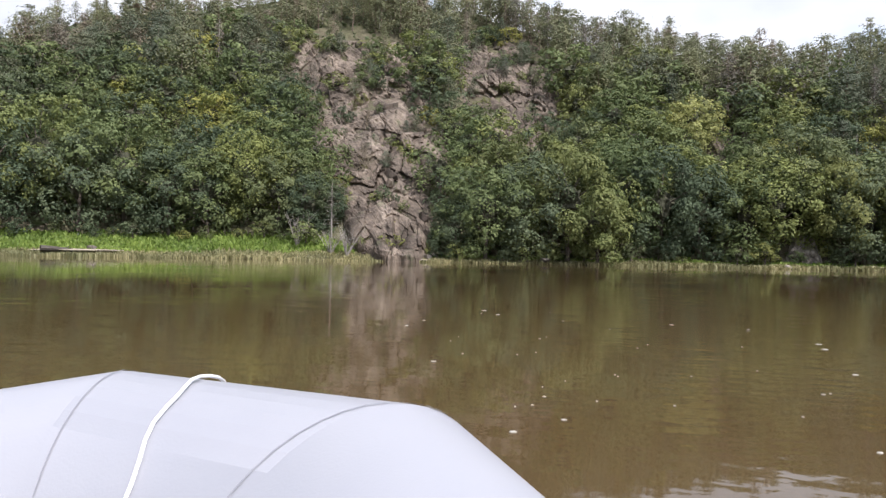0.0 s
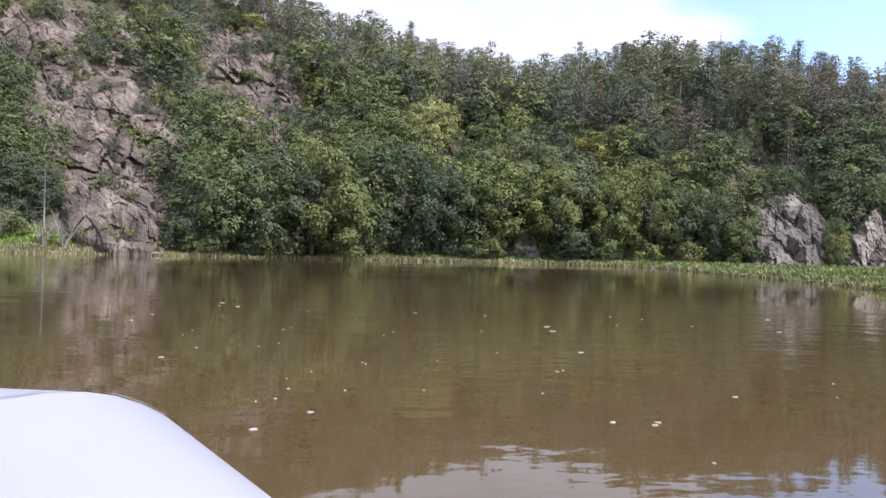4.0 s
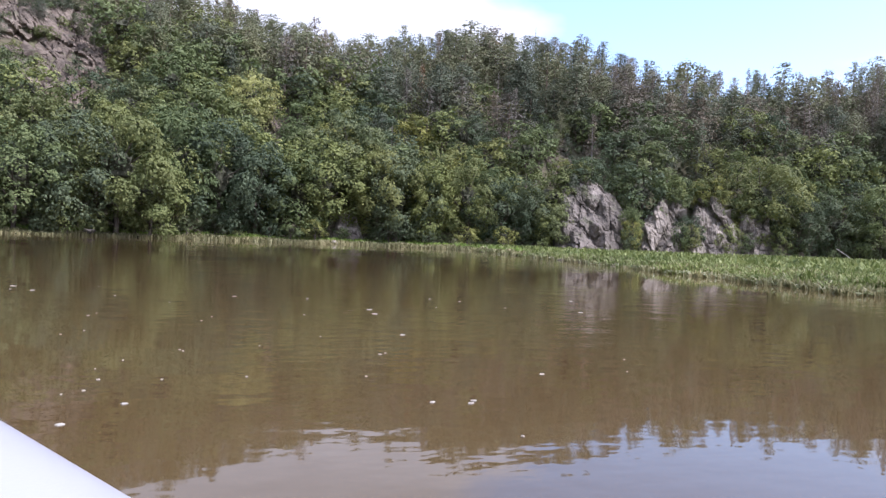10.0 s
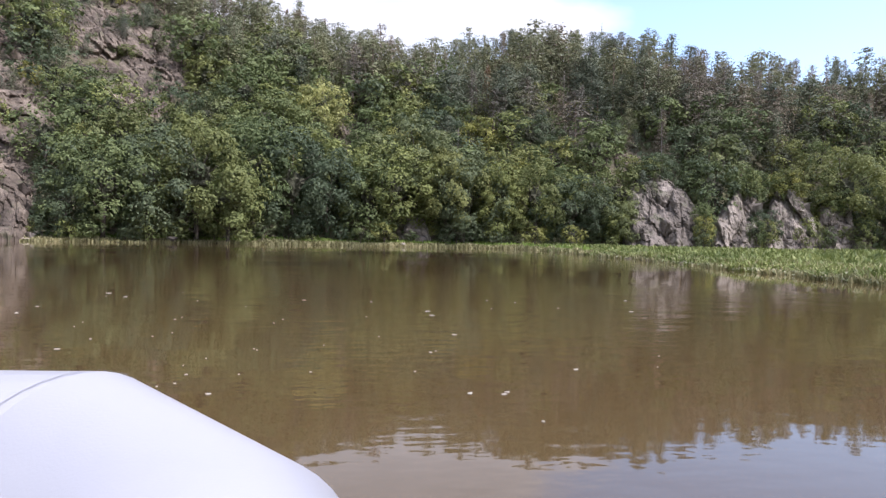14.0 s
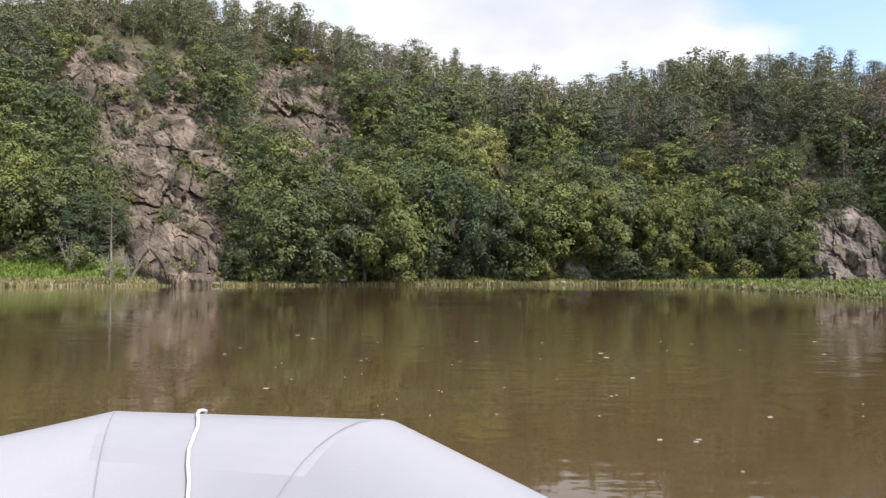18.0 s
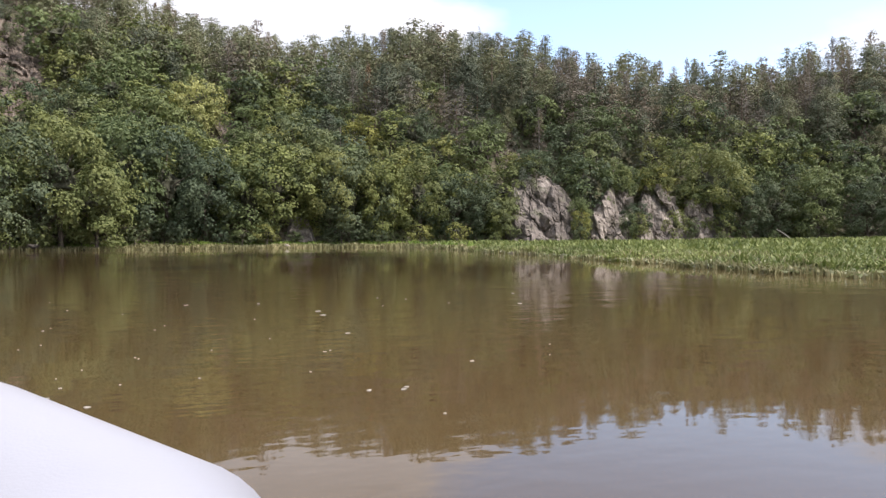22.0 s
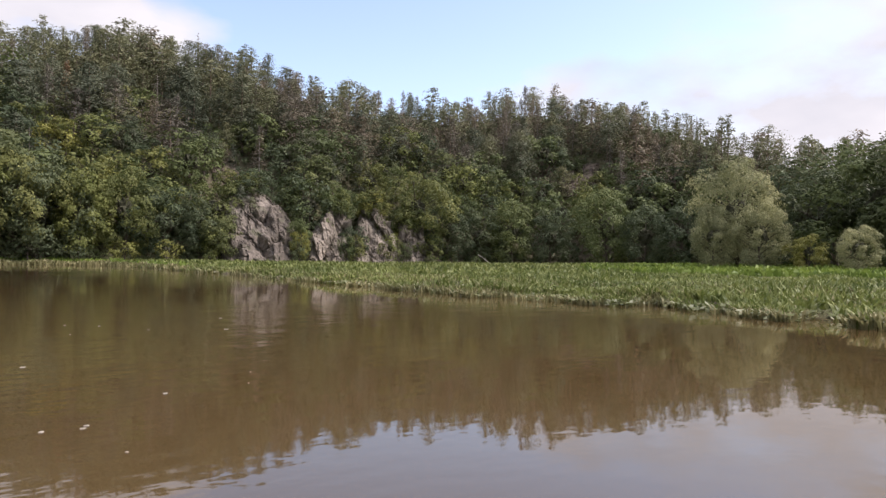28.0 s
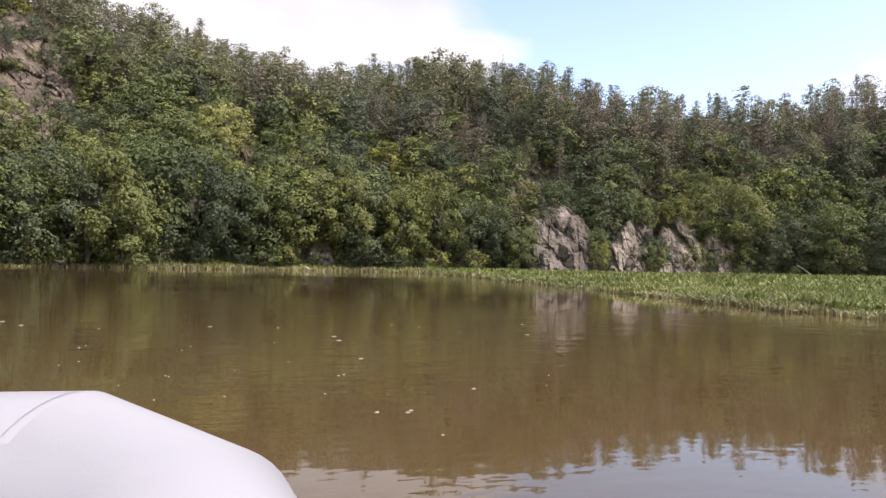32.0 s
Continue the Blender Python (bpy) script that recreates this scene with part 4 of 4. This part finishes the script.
def leaves_afloat(seed, count):
    """Broad floating leaves at the marsh's edge, lying flat or tilted."""
    rng = np.random.default_rng(seed)
    p = np.array([(x, y, 0.02 + 0.1 * rng.random()) for x, y, z in scatter(seed, count, -94, -22, -1.4, 4.0, 1.3)])
    nrm = np.array([0, 0, 1.0]) + 0.45 * rng.normal(size=(count, 3))
    nrm /= np.linalg.norm(nrm, axis=1, keepdims=True)
    thing("floating_leaves", "broad pale green leaves floating at the marsh edge", "water plants", kind="stuff", data=card_mesh("floating_leaves", cards(rng, p, nrm, 0.055, 0.6, 0.1), M_PAD))


leaves_afloat(8, 7000)


def foam(seed, count):
    """Small pale flecks and scraps that drift on the water."""
    rng = np.random.default_rng(seed)
    verts, faces = [], []
    for _ in range(count):
        r, az, k = 2.8 + 7 * rng.random() ** 1.2, rng.uniform(-34, 18), 0.004 + 0.012 * rng.random() ** 3
        k *= 0.7 + r / 9
        d, n, o, a0 = heading(az), int(rng.integers(5, 9)), len(verts), rng.uniform(0, 6.28)
        for h, g in ((-0.004, 1.0), (0.004, 0.8)):
            for i in range(n):
                a = a0 + i * 2 * math.pi / n
                w = k * g * (0.6 + 0.6 * math.sin(i * 2.1 + a0) ** 2)
                verts.append((d.x * r + math.cos(a) * w * 1.5, d.y * r + math.sin(a) * w, h))
        faces.append(tuple(o + n + i for i in range(n)))
        faces += [(o + i, o + (i + 1) % n, o + n + (i + 1) % n, o + n + i) for i in range(n)]
    thing("foam_flecks", "scattered pale foam flecks drifting on the water", "foam", kind="stuff", data=mesh_of("foam_flecks", verts, faces, M_FOAM))


foam(9, 55)

# ---- small things along the banks ----


def boulder(az, r, size, material, label, flat=0.7):
    x, y, z = spot(az, r)
    ob = thing("boulder", label, "rock", "boulders along the water", data=ROCKS[material.name][int(abs(az * 7)) % 9])
    ob.matrix_basis = pose(x, y, max(z, 0.0) + size * 0.25, 8, -6, az * 31) @ Matrix.Diagonal((size, size * 0.8, size * flat, 1))


for az, off, size in [(17.2, -0.8, 0.5), (18.1, -1.2, 0.7), (19.0, -0.9, 0.45), (19.8, -1.3, 0.6), (20.6, -0.6, 0.5), (16.6, -0.4, 0.6), (17.7, -1.8, 0.3), (21.6, -1.0, 0.4)]:
    boulder(az, land(az)[1] + off, size, M_ROCK_PALE, "pale broken boulder at the foot of the rock face")
for az, off, size in [(7.7, -0.2, 0.8), (-28.9, -2.8, 0.7), (-9.4, -0.2, 0.5), (41.6, 1.5, 0.5)]:
    boulder(az, land(az)[0] + off + (36 if az < -28 and az > -30 else 0), size, M_ROCK_PALE, "pale rounded stone lying near the waterline", 0.5)


def sand_patch(az, r, long, wide, label):
    """A low hump of bare sand."""
    x, y, z = spot(az, r)
    bm = bmesh.new()
    bmesh.ops.create_icosphere(bm, subdivisions=3, radius=1)
    for v in bm.verts:
        k = 1 + 0.25 * noise.noise(v.co * 2.3)
        v.co = Vector((v.co.x * long * k, v.co.y * wide * k, v.co.z * 0.10 * k))
    me = bpy.data.meshes.new("sand_patch")
    bm.to_mesh(me)
    bm.free()
    me.materials.append(M_SAND)
    ob = thing("sand_patch", label, "sand", kind="structure", data=me)
    ob.matrix_basis = pose(x, y, max(z, 0.0) + 0.03, 0, 0, az)


sand_patch(42.0, 59.6, 3.6, 1.1, "bare sandy landing place on the bank")
sand_patch(7.9, 59.0, 2.2, 0.6, "pale sand bar at the waterline")
sand_patch(18.8, 56.6, 1.8, 0.6, "pale gravel below the rock face")


def fallen_log(az, r, long, thick, turn, tilt, material, label):
    x, y, z = spot(az, r)
    bm = bmesh.new()
    limb(bm, (-long / 2, 0, 0), (long / 2, 0, 0), thick, thick * 0.6, 8, 0.05)
    limb(bm, (long * 0.1, 0, 0), (long * 0.3, 0.25 * long, long * 0.12), thick * 0.5, thick * 0.2, 6)
    me = bpy.data.meshes.new("fallen_log")
    bm.to_mesh(me)
    bm.free()
    me.materials.append(material)
    ob = thing("fallen_log", label, "log", "driftwood", data=me)
    ob.matrix_basis = pose(x, y, max(z, 0.0) + thick * 0.8 + abs(math.sin(radians(tilt))) * long * 0.45, 0, tilt, az + turn)


fallen_log(43.6, 58.8, 2.4, 0.2, 12, 5, M_LOG, "dark wet log stranded on the bank")
fallen_log(-46.4, 75.0, 1.7, 0.05, 20, 35, M_DEADWOOD, "bleached pole leaning out of the bushes")
fallen_log(-70.0, 17.5, 1.1, 0.022, 30, 4, M_DEADWOOD, "bleached driftwood among the marsh leaves")
fallen_log(-76.0, 18.0, 0.9, 0.022, -20, 6, M_DEADWOOD, "bleached driftwood among the marsh leaves")
fallen_log(23.0, 57.6, 2.2, 0.05, 60, 30, M_DEADWOOD, "bare dead branch beside the rock face")
fallen_log(22.2, 57.0, 1.8, 0.04, 100, 40, M_DEADWOOD, "bare dead branch beside the rock face")

# ---- the boat ----


def make_boat():
    t = thing("inflatable_boat", "small white inflatable dinghy floating on the river", "boat")
    t.matrix_basis = pose(-0.394, 0.927, 0, 0, 0, -9.00)
    half = [(-0.213, -0.036), (-0.426, -0.222), (-0.479, -0.391), (-0.505, -0.62), (-0.51, -1.9), (-0.45, -2.13), (-0.3, -2.25)]
    path = half[::-1] + [(-x, y) for x, y in half]
    line = [Vector((x, y, 0.347 - 0.257 * min(1, max(0, -(y + 0.034) / 1.2)))) for x, y in path]
    R, sides, m = 0.22, 48, len(line)
    verts, faces = [], []
    for i in range(m):   # welded panels: each joint lies in the plane that halves the bend
        d0, d1 = (line[i] - line[i - 1]).normalized(), (line[(i + 1) % m] - line[i]).normalized()
        n = (d0 + d1).normalized()
        side = d1.cross(Vector((0, 0, 1))).normalized()
        up = side.cross(d1)
        for k in range(sides):
            o = (side * math.cos(k * 2 * math.pi / sides) + up * math.sin(k * 2 * math.pi / sides)) * R
            verts.append(tuple(line[i] + o - d1 * (o.dot(n) / d1.dot(n))))
    for i in range(m):
        j = (i + 1) % m
        for k in range(sides):
            l = (k + 1) % sides
            faces.append((i * sides + k, i * sides + l, j * sides + l, j * sides + k))
    tube = mesh_of("tube", verts, faces, M_BOAT, True)
    fix = bmesh.new()
    fix.from_mesh(tube)
    bmesh.ops.recalc_face_normals(fix, faces=fix.faces[:])
    for e in fix.edges:   # the bow panels meet at an edge
        if all(abs(abs(v.co.x) - 0.222 - 0.48 * (v.co.y + 0.036)) < 0.02 and v.co.y > -0.35 for v in e.verts):
            e.smooth = False
    fix.to_mesh(tube)
    fix.free()
    part("tube", tube, None, t)
    for sx in (-1, 1):   # the glued seams where the bow panels meet
        bm = bmesh.new()
        bm.from_mesh(tube)
        co, n = Vector((sx * 0.222, -0.036, 0.3)), Vector((math.cos(radians(25.6)), -sx * math.sin(radians(25.6)), 0))
        for sign, kw in ((-1, {"clear_inner": True}), (1, {"clear_outer": True})):
            bmesh.ops.bisect_plane(bm, geom=bm.verts[:] + bm.edges[:] + bm.faces[:], plane_co=co + n * 0.0012 * sign, plane_no=n, **kw)
        bmesh.ops.delete(bm, geom=[v for v in bm.verts if (v.co - co).length > 0.6], context="VERTS")
        bm.normal_update()
        for v in bm.verts:
            v.co += v.normal * 0.0016
        part("seam", bm, M_SEAM, t, "thin grey glued seam")
    # the cord over the bow
    pts = []
    for k in range(30):
        a = radians(150 - 7 * k)
        y = -0.034 - math.cos(a) * 0.2255
        pts.append(Vector((-0.065 - 0.4 * (y + 0.034) + 0.004 * math.sin(k * 1.3), y, 0.347 + math.sin(a) * 0.2255)))
    cu = bpy.data.curves.new("cord", "CURVE")
    cu.dimensions, cu.bevel_depth, cu.bevel_resolution = "3D", 0.0026, 3
    sp = cu.splines.new("POLY")
    sel = pts
    sp.points.add(len(sel) - 1)
    for q, p in zip(sp.points, sel):
        q.co = (*p, 1)
    cu.materials.append(M_ROPE)
    tmp = bpy.data.objects.new("tmp", cu)
    scene.collection.objects.link(tmp)
    me = bpy.data.meshes.new_from_object(tmp.evaluated_get(bpy.context.evaluated_depsgraph_get()))
    bpy.data.objects.remove(tmp)
    part("cord", me, None, t, "thin white cord tied over the bow")
    bm = bmesh.new()
    low, top = [[bm.verts.new((p.x * 0.8, p.y * 0.92 - 0.1, z)) for p in line] for z in (0.04, 0.10)]
    bm.faces.new(top), bm.faces.new(low[::-1])
    for i in range(m):
        bm.faces.new((low[i], low[(i + 1) % m], top[(i + 1) % m], top[i]))
    bmesh.ops.recalc_face_normals(bm, faces=bm.faces[:])
    part("floor", bm, M_FLOOR, t, "grey inflatable floor")
    return t


make_boat()
